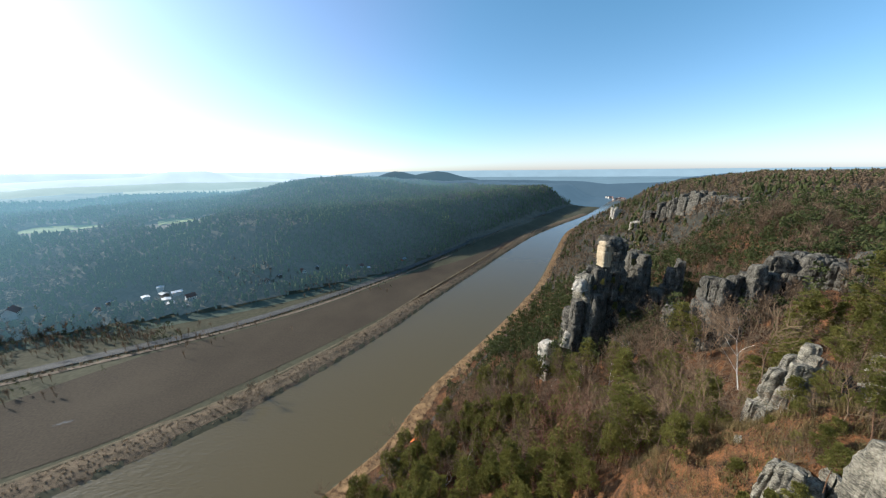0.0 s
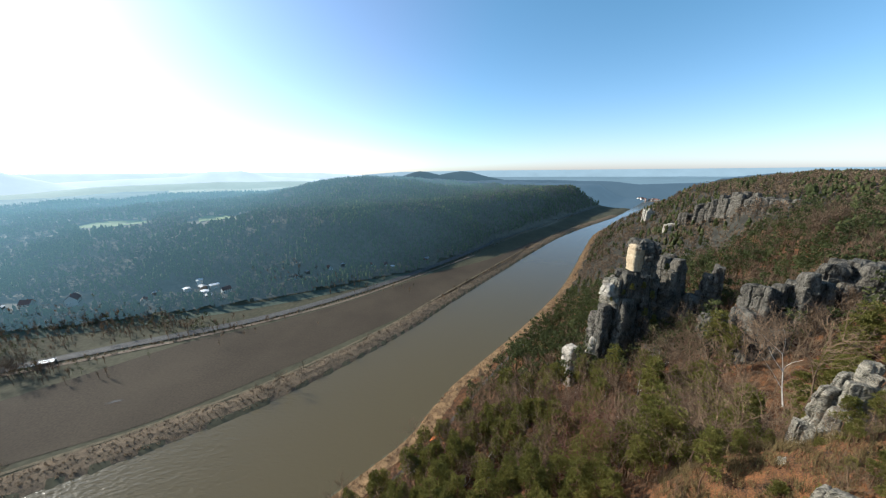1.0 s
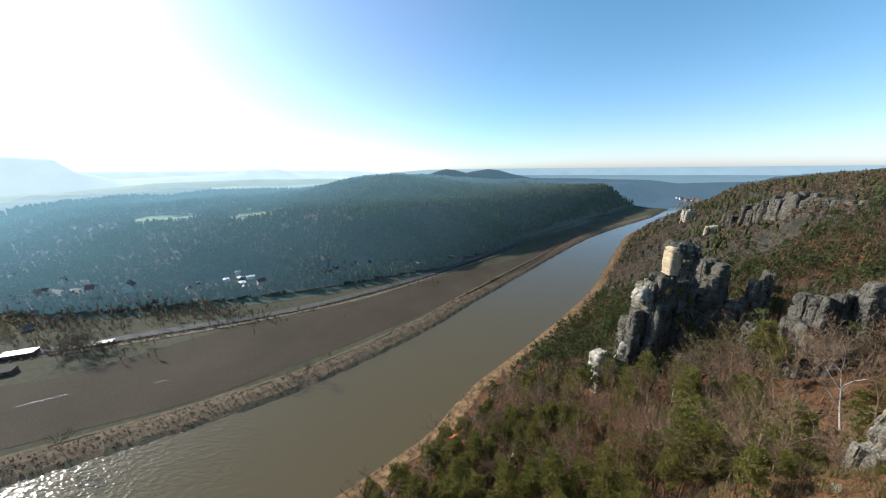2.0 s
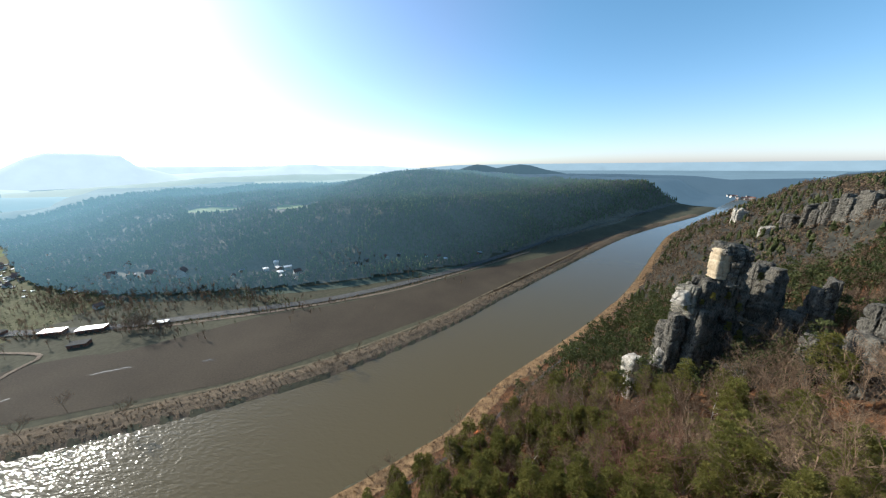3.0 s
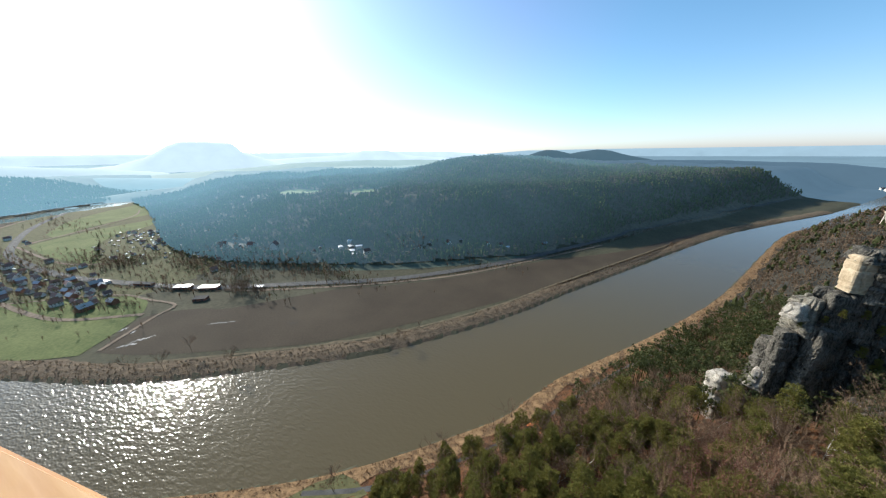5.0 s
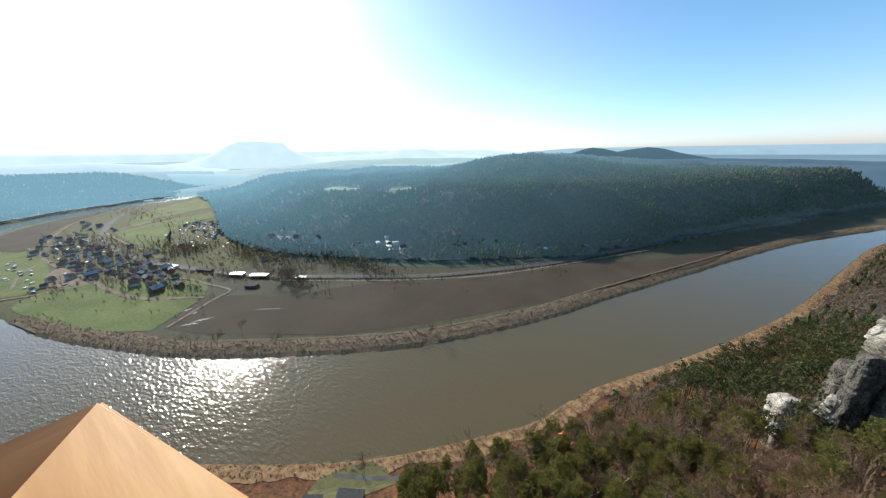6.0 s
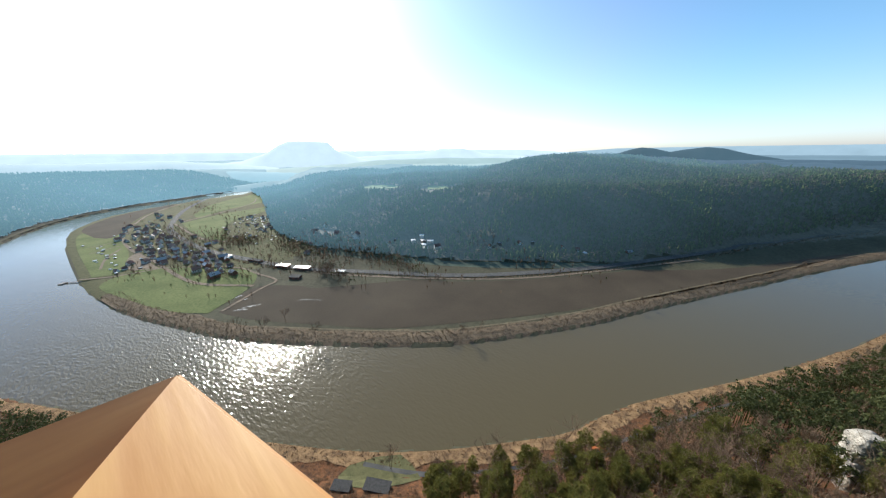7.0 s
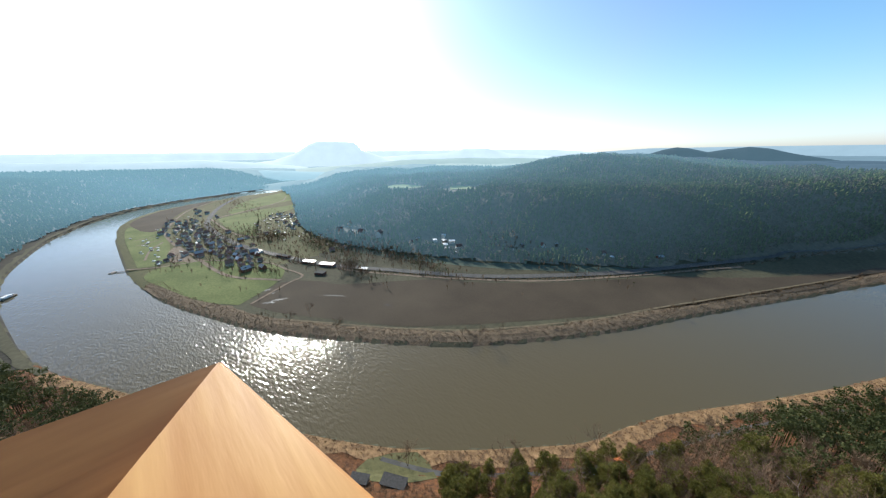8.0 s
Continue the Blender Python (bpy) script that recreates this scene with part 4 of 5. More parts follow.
for az, r, el, size in ((-52.6, 170, -19.5, 1.15), (-57.2, 165, -18.5, 1.2), (-51.4, 176, -18.5, 0.9), (-58.5, 160, -19, 1.1), (-55.0, 178, -18.0, 0.8), (-45.3, 135, -33.0, 0.75)):
    px, py = spot(az, r)
    m = pose(px, py, min(float(height(px, py)), up(el, r)) - 0.3) @ Matrix.Scale(size, 4)
    if one is None:
        one = tagged(tree("spruce_tree", spruces[0], "dark green cone-shaped spruce below the cliff", "spruce tree"), group="spruces")
        one.matrix_world = m
    else:
        again(one, m)
# small pines and bushes on the close rocks
SMALL = "small crooked pine growing among the close rocks"
small = None
for az, r, el, size in ((-54.9, 83, -22.5, 0.36), (-55.9, 80, -23.5, 0.34), (-57.4, 84, -20.5, 0.4), (-53.4, 76, -30, 0.4), (-54.0, 70, -32, 0.34), (-58.8, 70, -26, 0.42),
                        (-56.5, 62, -33, 0.3), (-58.2, 56, -35, 0.34), (-53.8, 58, -39.5, 0.34), (-56.0, 52, -40, 0.3), (-59.6, 90, -19.5, 0.44), (-58, 46, -41, 0.3),
                        (-51.0, 62, -41, 0.36), (-60.5, 78, -22.5, 0.4), (-56.2, 84, -22.5, 0.34), (-55.0, 76, -27.0, 0.3), (-52.6, 70, -34.0, 0.3), (-57.6, 72, -28.0, 0.3),
                        (-54.6, 64, -34.5, 0.28), (-57.2, 66, -31.5, 0.3), (-60.2, 68, -27.5, 0.32), (-58.8, 84, -22.0, 0.36), (-54.2, 54, -42, 0.3), (-57.4, 50, -41, 0.28), (-52.4, 56, -44, 0.34)):
    px, py = spot(az, r)
    m = pose(px, py, up(el, r) - 0.5, 6, -5, az * 31) @ Matrix.Scale(size, 4)
    if small is None:
        small = tagged(tree("pine_tree", pines[1], SMALL, "pine tree"), group="small pines on the rocks")
        small.matrix_world = m
    else:
        again(small, m)
for k, (az, r, el, size) in enumerate(((-57.8, 66, -27.5, 0.34), (-53.9, 72, -31, 0.3), (-57.0, 80, -24.5, 0.34), (-59.8, 74, -24, 0.5), (-50.3, 118, -28, 1.0), (-48.6, 120, -28.5, 1.0), (-55.0, 60, -36, 0.3))):
    px, py = spot(az, r)
    m = pose(px, py, up(el, r) - 0.4, 0, 0, k * 80) @ Matrix.Scale(size, 4)
    again(first[(False, 4 if k % 2 else 0)], m)


# red-twigged trees that reach up out of the gorge below the lookout
red = tagged(tree("bare_tree", bare_meshes(31, 40, "red_twig", 0.8), "leafless tree with bright red-brown twigs above the slope", "bare tree"), group="red-twigged trees")
for k, (az, r, size) in enumerate(((-24.0, 84, 1.0), (-27.0, 92, 0.9), (-20.5, 96, 0.8))):
    px, py = spot(az, r)
    m = pose(px, py, float(height(px, py)) - 0.3, 0, 0, k * 130) @ Matrix.Scale(size, 4)
    if k:
        again(red, m)
    else:
        red.matrix_world = m
# young trees between the close rocks
x, y = scattered(23, 4.6, -66, -45, 44, 106)
rng = random.Random(12)
for px, py in zip(x, y):
    if not clear_of_rocks(px, py, 0.3):
        continue
    m = pose(px, py, float(height(px, py)) - 0.3, rng.uniform(-8, 8), rng.uniform(-8, 8), rng.uniform(0, 360))
    if rng.random() < 0.5:
        again(small, m @ Matrix.Scale(rng.uniform(0.16, 0.34), 4))
    else:
        again(first[(False, rng.randrange(4))], m @ Matrix.Scale(rng.uniform(0.14, 0.34), 4))

# pines rooted in the ledges of the tower
for k, (az, r, el, size) in enumerate(((-29.2, 209, -19.6, 0.34), (-28.0, 208, -20.6, 0.3), (-30.6, 213, -19.2, 0.36), (-31.6, 215, -17.2, 0.3), (-32.2, 216, -20.5, 0.4), (-26.4, 206, -21.8, 0.26),
                                       (-31.4, 211, -23.5, 0.45), (-32.6, 212, -24.5, 0.5), (-30.0, 217, -11.2, 0.12), (-33.4, 226, -16, 0.4))):
    px, py = spot(az, r)
    again(small, pose(px, py, up(el, r) - 0.4, 5, -6, k * 70) @ Matrix.Scale(size, 4))


# woods past the nearest trees, too many to count: mid and far trees, joined
def crown_cards(rng, n, rx, rz, zc, size):
    """Loose sprays over an egg-shaped crown."""
    v = []
    for _ in range(n):
        d = Vector((rng.gauss(0, 1), rng.gauss(0, 1), rng.gauss(0, 1))).normalized()
        p = Vector((d.x * rx, d.y * rx, d.z * rz)) * rng.uniform(0.55, 1.0) + Vector((0, 0, zc))
        u = Vector((rng.gauss(0, 1), rng.gauss(0, 1), rng.gauss(0, 0.5))).normalized() * size
        w = d.cross(u).normalized() * size * rng.uniform(0.5, 1)
        v += [p - u * 0.6, p + u * 0.6, p + w * 1.3 + Vector((0, 0, 0.3 * size))]
    return v


def template(kind, seed):
    """One light tree as a run of triangle corners."""
    rng = random.Random(seed)
    v, f = [], []
    if kind == "pine_mid":
        tube(v, f, (0, 0, 0), (0, 0, 12), 0.22, 0.12, 3)
        c = []
        for _ in range(8):
            t, u = rng.uniform(0, 6.28), rng.uniform(0.45, 1)
            w = 3.0 * math.sqrt(1.1 - u)
            q = Vector((math.cos(t) * w, math.sin(t) * w, 17 * u))
            c += [p + q for p in crown_cards(rng, 15, 1.45, 0.9, 0, 0.72)]
    elif kind == "bare_mid":
        tube(v, f, (0, 0, 0), (0, 0, 9), 0.2, 0.08, 3)
        c = []
        for _ in range(44):
            t, u = rng.uniform(0, 6.28), rng.uniform(0.3, 0.75)
            a = Vector((0, 0, 12 * u))
            d = Vector((math.cos(t), math.sin(t), rng.uniform(0.5, 1.6))).normalized()
            e = a + d * rng.uniform(2.5, 5)
            s = Vector((-math.sin(t), math.cos(t), 0)) * 0.1
            c += [a - s, a + s, e]
            for _ in range(2):
                g = a.lerp(e, rng.uniform(0.4, 0.9))
                h = g + Vector((rng.gauss(0, 0.8), rng.gauss(0, 0.8), rng.uniform(0.3, 1.6)))
                c += [g - s * 0.8, g + s * 0.8, h]
    elif kind == "conifer_far":
        c, rings = [], []
        for z0, w in ((3.0, 1.7), (6.5, 2.5), (10.0, 1.9)):
            turn = rng.uniform(0, 6)
            rings.append([Vector((math.cos(k * 1.257 + turn) * w * rng.uniform(0.55, 1.3), math.sin(k * 1.257 + turn) * w * rng.uniform(0.55, 1.3), z0 + rng.uniform(-1.3, 1.3))) for k in range(5)])
        top = Vector((rng.uniform(-0.6, 0.6), rng.uniform(-0.6, 0.6), rng.uniform(12.0, 14.0)))
        for k in range(5):
            k2 = (k + 1) % 5
            for lo_r, hi_r in ((rings[0], rings[1]), (rings[1], rings[2])):
                c += [lo_r[k], lo_r[k2], hi_r[k], lo_r[k2], hi_r[k2], hi_r[k]]
            c += [rings[2][k], rings[2][k2], top]
    elif kind == "bare_far":
        c = [p for p in crown_cards(rng, 13, 2.6, 3.8, 7.5, 1.4)]
        c += [Vector((-0.2, 0, 0)), Vector((0.2, 0, 0)), Vector((0, 0, 10))]
    elif kind == "twigs":
        c = []
        for _ in range(22):
            t, r = rng.uniform(0, 6.28), rng.uniform(0.1, 1.2)
            a = Vector((rng.gauss(0, 0.4), rng.gauss(0, 0.4), 0))
            e = a + Vector((math.cos(t) * r, math.sin(t) * r, rng.uniform(0.5, 2.4)))
            w = Vector((-math.sin(t), math.cos(t), 0)) * 0.05
            c += [a - w, a + w, e]
            g = a.lerp(e, rng.uniform(0.4, 0.8))
            c += [g - w * 0.7, g + w * 0.7, g + Vector((rng.gauss(0, 0.5), rng.gauss(0, 0.5), rng.uniform(0.2, 0.9)))]
    elif kind == "bush":
        c = []
        for _ in range(12):
            t = rng.uniform(0, 6.28)
            a = Vector((rng.gauss(0, 0.3), rng.gauss(0, 0.3), 0))
            e = a + Vector((math.cos(t) * rng.uniform(0.4, 1.3), math.sin(t) * rng.uniform(0.4, 1.3), rng.uniform(0.8, 2.6)))
            s = Vector((-math.sin(t), math.cos(t), 0)) * 0.16
            c += [a - s, a + s, e]
        c += crown_cards(rng, 6, 0.9, 0.6, 0.9, 0.6)
    out = [v[i] for face in f for i in face] + [tuple(p) for p in c]
    return np.array(out, np.float32)


def wood(name, kind, x, y, mat, label, category, seed, lo=0.7, hi=1.15, sink=0.3, z=None):
    """Many light trees of a kind as one mesh."""
    if len(x) == 0:
        return None
    rng = np.random.RandomState(seed)
    kinds = [template(kind, seed * 10 + k) for k in range(6)]
    z = height(x, y) if z is None else z
    pick = rng.randint(0, 6, len(x))
    out = []
    for k in range(6):
        sel = np.where(pick == k)[0]
        if not len(sel):
            continue
        a, s = rng.uniform(0, 2 * np.pi, len(sel)), rng.uniform(lo, hi, len(sel))
        t = kinds[k]
        ca, sa = np.cos(a)[:, None] * s[:, None], np.sin(a)[:, None] * s[:, None]
        tall = s * rng.uniform(0.85, 1.2, len(sel))
        px = t[None, :, 0] * ca - t[None, :, 1] * sa + x[sel][:, None]
        py = t[None, :, 0] * sa + t[None, :, 1] * ca + y[sel][:, None]
        pz = t[None, :, 2] * tall[:, None] + z[sel][:, None] - sink
        out.append(np.stack([px, py, pz], -1).reshape(-1, 3))
    v = np.vstack(out)
    ob = new(name, mesh_from(name, v, np.arange(len(v)).reshape(-1, 3), mat))
    return tagged(ob, label, category, kind="stuff")


def open_land(x, y):
    """Clearings on the hills, kept free of trees."""
    out = np.zeros(x.shape, bool)
    for cx, cy, rx, ry in CLEARINGS:
        out |= ((x - cx) / rx) ** 2 + ((y - cy) / ry) ** 2 < 1
    return out


CLEARINGS = [(-594, 688, 82, 66), (-545, 630, 56, 40), (-550, 640, 60, 60), (-850, 675, 104, 52), (-800, 630, 90, 50),
             (-400, 415, 46, 24), (-440, 405, 30, 20), (-540, 348, 34, 20), (-466, 380, 20, 18), (-282, 474, 16, 16), (-242, 518, 20, 18),
             (-165, 556, 34, 14), (-82, 606, 18, 12), (-640, 338, 66, 20)]


RAIL_LINE = smooth_line(RAILWAY, 30)


def woods():
    rocks = np.array([(c.x, c.y, rad) for c, rad in ROCK_SPOTS])

    def off_rocks(x, y):
        keep = np.ones(x.shape, bool)
        for cx, cy, rad in rocks:
            keep &= np.hypot(x - cx, y - cy) > rad * 0.8
        return keep

    rng = np.random.RandomState(3)
    x, y = scattered(11, 4.7, -66, 116, NEAR_R, 430)
    dn, df, dh = distances(x, y)
    keep = (dn > near_edge(bearing(x, y)) + 6 * wavy(x, y, 40, 8)) & off_rocks(x, y) & ((bearing(x, y) > -41) | (np.hypot(x, y) > 232) | (np.hypot(x, y) < 205)) & ((bearing(x, y) < 46) | (bearing(x, y) > 92))
    x, y = x[keep], y[keep]
    is_pine = rng.uniform(0, 1, len(x)) < pine_share(x, y)
    more = np.array(spare[True] + spare[False]).reshape(-1, 2)
    x, y = np.append(x, more[:, 0]), np.append(y, more[:, 1])
    is_pine = np.append(is_pine, [True] * len(spare[True]) + [False] * len(spare[False])).astype(bool)
    low = (-from_line(x, y, NEAR_LINE) < 60) & ~is_pine
    wood("bare_wood", "bare_mid", x[low], y[low], M["bare"], "young leafless trees above the near bank", "bare wood", 49, 0.7, 1.3)
    x, y, is_pine = x[~low], y[~low], is_pine[~low]
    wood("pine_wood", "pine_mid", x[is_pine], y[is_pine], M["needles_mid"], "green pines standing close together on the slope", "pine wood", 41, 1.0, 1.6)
    wood("bare_wood", "bare_mid", x[~is_pine], y[~is_pine], M["bare"], "leafless brown beech and birch wood on the slope", "bare wood", 42, 1.2, 2.0)
    x, y = scattered(12, 7.4, -66, -14, 430, 1500)
    dn, df, dh = distances(x, y)
    keep = (dn > 20) & off_rocks(x, y)
    x, y = x[keep], y[keep]
    is_pine = rng.uniform(0, 1, len(x)) < 0.26 + 0.5 * wavy(x, y, 160, 33)
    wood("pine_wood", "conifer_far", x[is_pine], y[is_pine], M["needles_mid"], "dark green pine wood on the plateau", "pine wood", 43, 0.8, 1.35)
    wood("bare_wood", "bare_far", x[~is_pine], y[~is_pine], M["bare"], "brown leafless wood on the plateau", "bare wood", 44, 1.0, 1.6)
    for sel, space, r0, r1, lo, hi in ((1, 5.1, 480, 1000, 0.75, 1.25), (2, 7.3, 1000, 1800, 0.95, 1.6)):
        x, y = scattered(13 + sel * 20, space, -30, 76, r0, r1)
        dn, df, dh = distances(x, y)
        keep = (dh > np.where(x > -60, -2, -33)) & ~open_land(x, y) & (from_line(x, y, RAIL_LINE) < -9)
        x, y = x[keep], y[keep]
        is_pine = rng.uniform(0, 1, len(x)) < 0.55 + 0.5 * wavy(x, y, 260, 34)
        # these far trees glow a little: haze painted into their materials
        wood("backdrop_wood", "conifer_far", x[is_pine], y[is_pine], M["conifer_hazed"], "dark green conifer wood with painted haze on the far hill", "pine wood", 45 + sel * 10, lo, hi)
        wood("backdrop_wood", "bare_far", x[~is_pine], y[~is_pine], M["bare_hazed"], "brown leafless wood with painted haze on the far hill", "bare wood", 46 + sel * 10, lo * 1.2, hi * 1.2)
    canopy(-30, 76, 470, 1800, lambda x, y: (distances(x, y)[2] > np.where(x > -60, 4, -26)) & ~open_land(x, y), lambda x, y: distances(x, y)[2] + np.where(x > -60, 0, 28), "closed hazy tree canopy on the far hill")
    x, y = scattered(14, 7.5, 70, 110, 430, 2250)
    dn, df, dh = distances(x, y)
    keep = dn > 20 + 8 * wavy(x, y, 120, 9)
    x, y = x[keep], y[keep]
    near = np.hypot(x, y) < 620
    wood("pine_wood", "conifer_far", x[near], y[near], M["conifer"], "haze-tinted conifer wood above the upper river", "pine wood", 47, 0.7, 1.2)
    wood("backdrop_wood", "conifer_far", x[~near], y[~near], M["conifer_hazed"], "hazy wooded hillside far up the river", "distant wood", 48, 0.8, 1.3)
    canopy(70, 110, 600, 2250, lambda x, y: distances(x, y)[0] > 30 + 8 * wavy(x, y, 120, 9), lambda x, y: distances(x, y)[0] - 24, "closed hazy tree canopy far up the river")


def canopy(az0, az1, r0, r1, inside, edge, label):
    """The closed mass of twigs and boughs under the tops of a far wood, shaded by its own lumps."""
    A, R = np.meshgrid(np.radians(np.arange(az0, az1, 0.4)), np.arange(r0, r1, 11.0))
    x, y = -R * np.sin(A), R * np.cos(A)
    z = height(x, y) + (4.2 + 2.2 * wavy(x, y, 28, 71) + 1.2 * np.random.RandomState(72).uniform(-1, 1, x.shape)) * step(4, 34, edge(x, y))
    k, n = x.shape
    idx = np.arange(n * k).reshape(k, n)
    faces = np.stack([idx[:-1, :-1], idx[1:, :-1], idx[1:, 1:], idx[:-1, 1:]], -1).reshape(-1, 4)[:, ::-1]
    v = np.c_[x.ravel(), y.ravel(), z.ravel()]
    c = v[faces].mean(1)
    ok = inside(c[:, 0], c[:, 1])
    faces, c = faces[ok], c[ok]
    used = np.unique(faces)
    back = np.zeros(len(v), int)
    back[used] = np.arange(len(used))
    # the canopy sheet carries the same painted haze glow
    me = mesh_from("backdrop_wood", v[used], back[faces], M["bare_hazed"])
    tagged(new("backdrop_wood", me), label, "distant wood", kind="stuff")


woods()


def along(line, d0, d1, every, seed):
    """Points strewn along a polyline, between two offsets from it."""
    p = smooth_line(line, every)
    rng = np.random.RandomState(seed)
    d = np.gradient(p, axis=0)
    n = np.stack([d[:, 1], -d[:, 0]], 1) / np.linalg.norm(d, axis=1)[:, None]
    q = p + n * rng.uniform(d0, d1, len(p))[:, None] + rng.normal(0, every, p.shape) * 0.5
    return q[:, 0], q[:, 1]


x, y = scattered(15, 2.3, -66, 78, 34, 230)
dn = -from_line(x, y, NEAR_LINE)
keep = (dn > 22) & (wavy(x, y, 50, 61) > -0.2) & ((bearing(x, y) < -4) | (dn > 33) | ((bearing(x, y) > 40) & (np.hypot(x + 116, y - 73) > 24)))
wood("undergrowth", "twigs", x[keep], y[keep], M["bare"], "brown twiggy undergrowth on the wooded slope", "undergrowth", 62, 0.6, 1.6, 0.1)
x, y = scattered(16, 0.85, -68, -38, 36, 106)
wood("heath", "twigs", x, y, M["heath"], "low heath and seedling scrub between the close rocks", "heath", 63, 0.45, 1.1, 0.1)
bx, by = along(FAR_BANK[3:18], 0.5, 23, 0.26, 51)
wood("scrub", "bush", bx, by, M["scrub"], "leafless brown scrub along the far bank", "scrub", 52, 0.25, 0.85, 0.1)
bx, by = along(NEAR_BANK[3:14], -1.0, -12, 0.5, 53)
wood("reeds", "bush", bx, by, M["dry"], "dry pale reed tufts along the near bank", "reeds", 54, 0.3, 0.7, 0.1)
bx, by = along(NEAR_BANK[3:9], -8, -28, 1.0, 57)
wood("scrub", "bush", bx, by, M["scrub"], "brown brushwood above the near bank", "scrub", 58, 0.8, 1.8, 0.1)
bx, by = along(RAILWAY[5:15], 8, 16, 2.2, 55)
wood("scrub", "bush", bx, by, M["scrub"], "bushes along the railway", "scrub", 56, 0.7, 1.6, 0.1)


# ---- the rail of the lookout ----
def lookout_rail():
    """Two planks meet in a mitred corner; the outer top edge lies 0.2 m under the lens."""
    thing = tagged(new("handrail"), "varnished orange-brown wooden handrail with a mitred corner", "handrail")
    ex, ey = -0.085, 0.085
    corner = Vector((-0.345 + ex, 0.023 + ey, EYE - 0.2))
    along_b, along_a = Vector((0.985, 0.17, 0)).normalized(), Vector((-0.09, -0.996, 0)).normalized()
    inner = (Vector((-0.239 + ex, -0.054 + ey, 0)) - Vector((corner.x, corner.y, 0))).normalized()
    width = 0.15

    def plank(name, way, mat, drop, label):
        side = Vector((-way.y, way.x, 0))
        if side.dot(inner) < 0:
            side = -side
        mitre = inner * (width / inner.dot(side))
        far = 2.4
        bm = bmesh.new()
        top = [corner, corner + way * far, corner + way * far + side * width - Vector((0, 0, drop)), corner + mitre - Vector((0, 0, drop))]
        lo = [p - Vector((0, 0, 0.045)) for p in top]
        vt, vb = [bm.verts.new(p) for p in top], [bm.verts.new(p) for p in lo]
        bm.faces.new(vt), bm.faces.new(vb[::-1])
        for k in range(4):
            bm.faces.new((vt[k], vb[k], vb[(k + 1) % 4], vt[(k + 1) % 4]))
        bmesh.ops.recalc_face_normals(bm, faces=bm.faces[:])
        edges = [e for e in bm.edges if {e.verts[0], e.verts[1]} in ({vt[0], vt[1]}, {vt[2], vt[3]}, {vb[0], vb[1]})]
        bmesh.ops.bevel(bm, geom=edges, offset=0.003, segments=3, affect="EDGES")
        bm.normal_update()
        part(name, bm, mat, thing, label)

    plank("top_plank", along_b, M["wood"], 0.0, "golden varnished plank")
    plank("top_plank", along_a, M["wood_shaded"], 0.045, "varnished plank with its shade painted in as darker brown")
    for p in (corner + along_b * 0.1 + inner * 0.1, corner + along_b * 1.6 + Vector((0, -0.08, 0)), corner + along_a * 1.6 + Vector((0.08, 0, 0))):
        bm = bmesh.new()
        box(bm, (p.x - 0.05, p.y - 0.05, EYE - 1.62), (p.x + 0.05, p.y + 0.05, EYE - 0.262), 0.006)
        part("post", bm, M["wood_shaded"], thing)


lookout_rail()


# ---- houses ----
def house_parts(wide, deep, tall, roof, wall_mat, roof_mat, windows=True, chimney=True):
    """A gabled house at the origin: body, two roof slopes, windows, chimney."""
    thing = new("house")
    bm = bmesh.new()
    w, d = wide / 2, deep / 2
    base = [bm.verts.new(c) for c in ((-w, -d, -2), (w, -d, -2), (w, d, -2), (-w, d, -2))]
    top = [bm.verts.new(c) for c in ((-w, -d, tall), (w, -d, tall), (w, d, tall), (-w, d, tall))]
    peak = [bm.verts.new(c) for c in ((-w, 0, tall + roof), (w, 0, tall + roof))]
    bm.faces.new(base[::-1])
    bm.faces.new((base[0], base[1], top[1], top[0]))
    bm.faces.new((base[2], base[3], top[3], top[2]))
    bm.faces.new((base[1], base[2], top[2], peak[1], top[1]))
    bm.faces.new((base[3], base[0], top[0], peak[0], top[3]))
    bm.faces.new((top[0], top[1], peak[1], peak[0]))
    bm.faces.new((top[2], top[3], peak[0], peak[1]))
    part("wall", bm, wall_mat, thing)
    for s in (-1, 1):
        bm = bmesh.new()
        o, t = 0.5, 0.22
        drop = roof * o / d
        pts = [(-w - o, s * (d + o), tall - drop + 0.05), (w + o, s * (d + o), tall - drop + 0.05), (w + o, 0, tall + roof + 0.05), (-w - o, 0, tall + roof + 0.05)]
        lo, hi = [bm.verts.new(p) for p in pts], [bm.verts.new((p[0], p[1], p[2] + t)) for p in pts]
        bm.faces.new(lo), bm.faces.new(hi[::-1])
        for k in range(4):
            bm.faces.new((lo[k], lo[(k + 1) % 4], hi[(k + 1) % 4], hi[k]))
        bmesh.ops.recalc_face_normals(bm, faces=bm.faces[:])
        part("roof", bm, roof_mat, thing)
    if windows:
        n = max(2, int(wide / 3))
        for s in (-1, 1):
            for k in range(n):
                cx = -w + wide * (k + 0.5) / n
                for zc in ((1.6,) if tall < 4 else (1.6, 4.2)):
                    bm = bmesh.new()
                    box(bm, (cx - 0.5, s * d - 0.06, zc - 0.6), (cx + 0.5, s * d + 0.06, zc + 0.7))
                    part("window", bm, M["glass"], thing)
    if chimney:
        bm = bmesh.new()
        box(bm, (w * 0.3, -0.35, tall + roof * 0.5), (w * 0.3 + 0.7, 0.35, tall + roof + 1.0))
        part("chimney", bm, M["brick"], thing)
    return thing


HOUSES = []
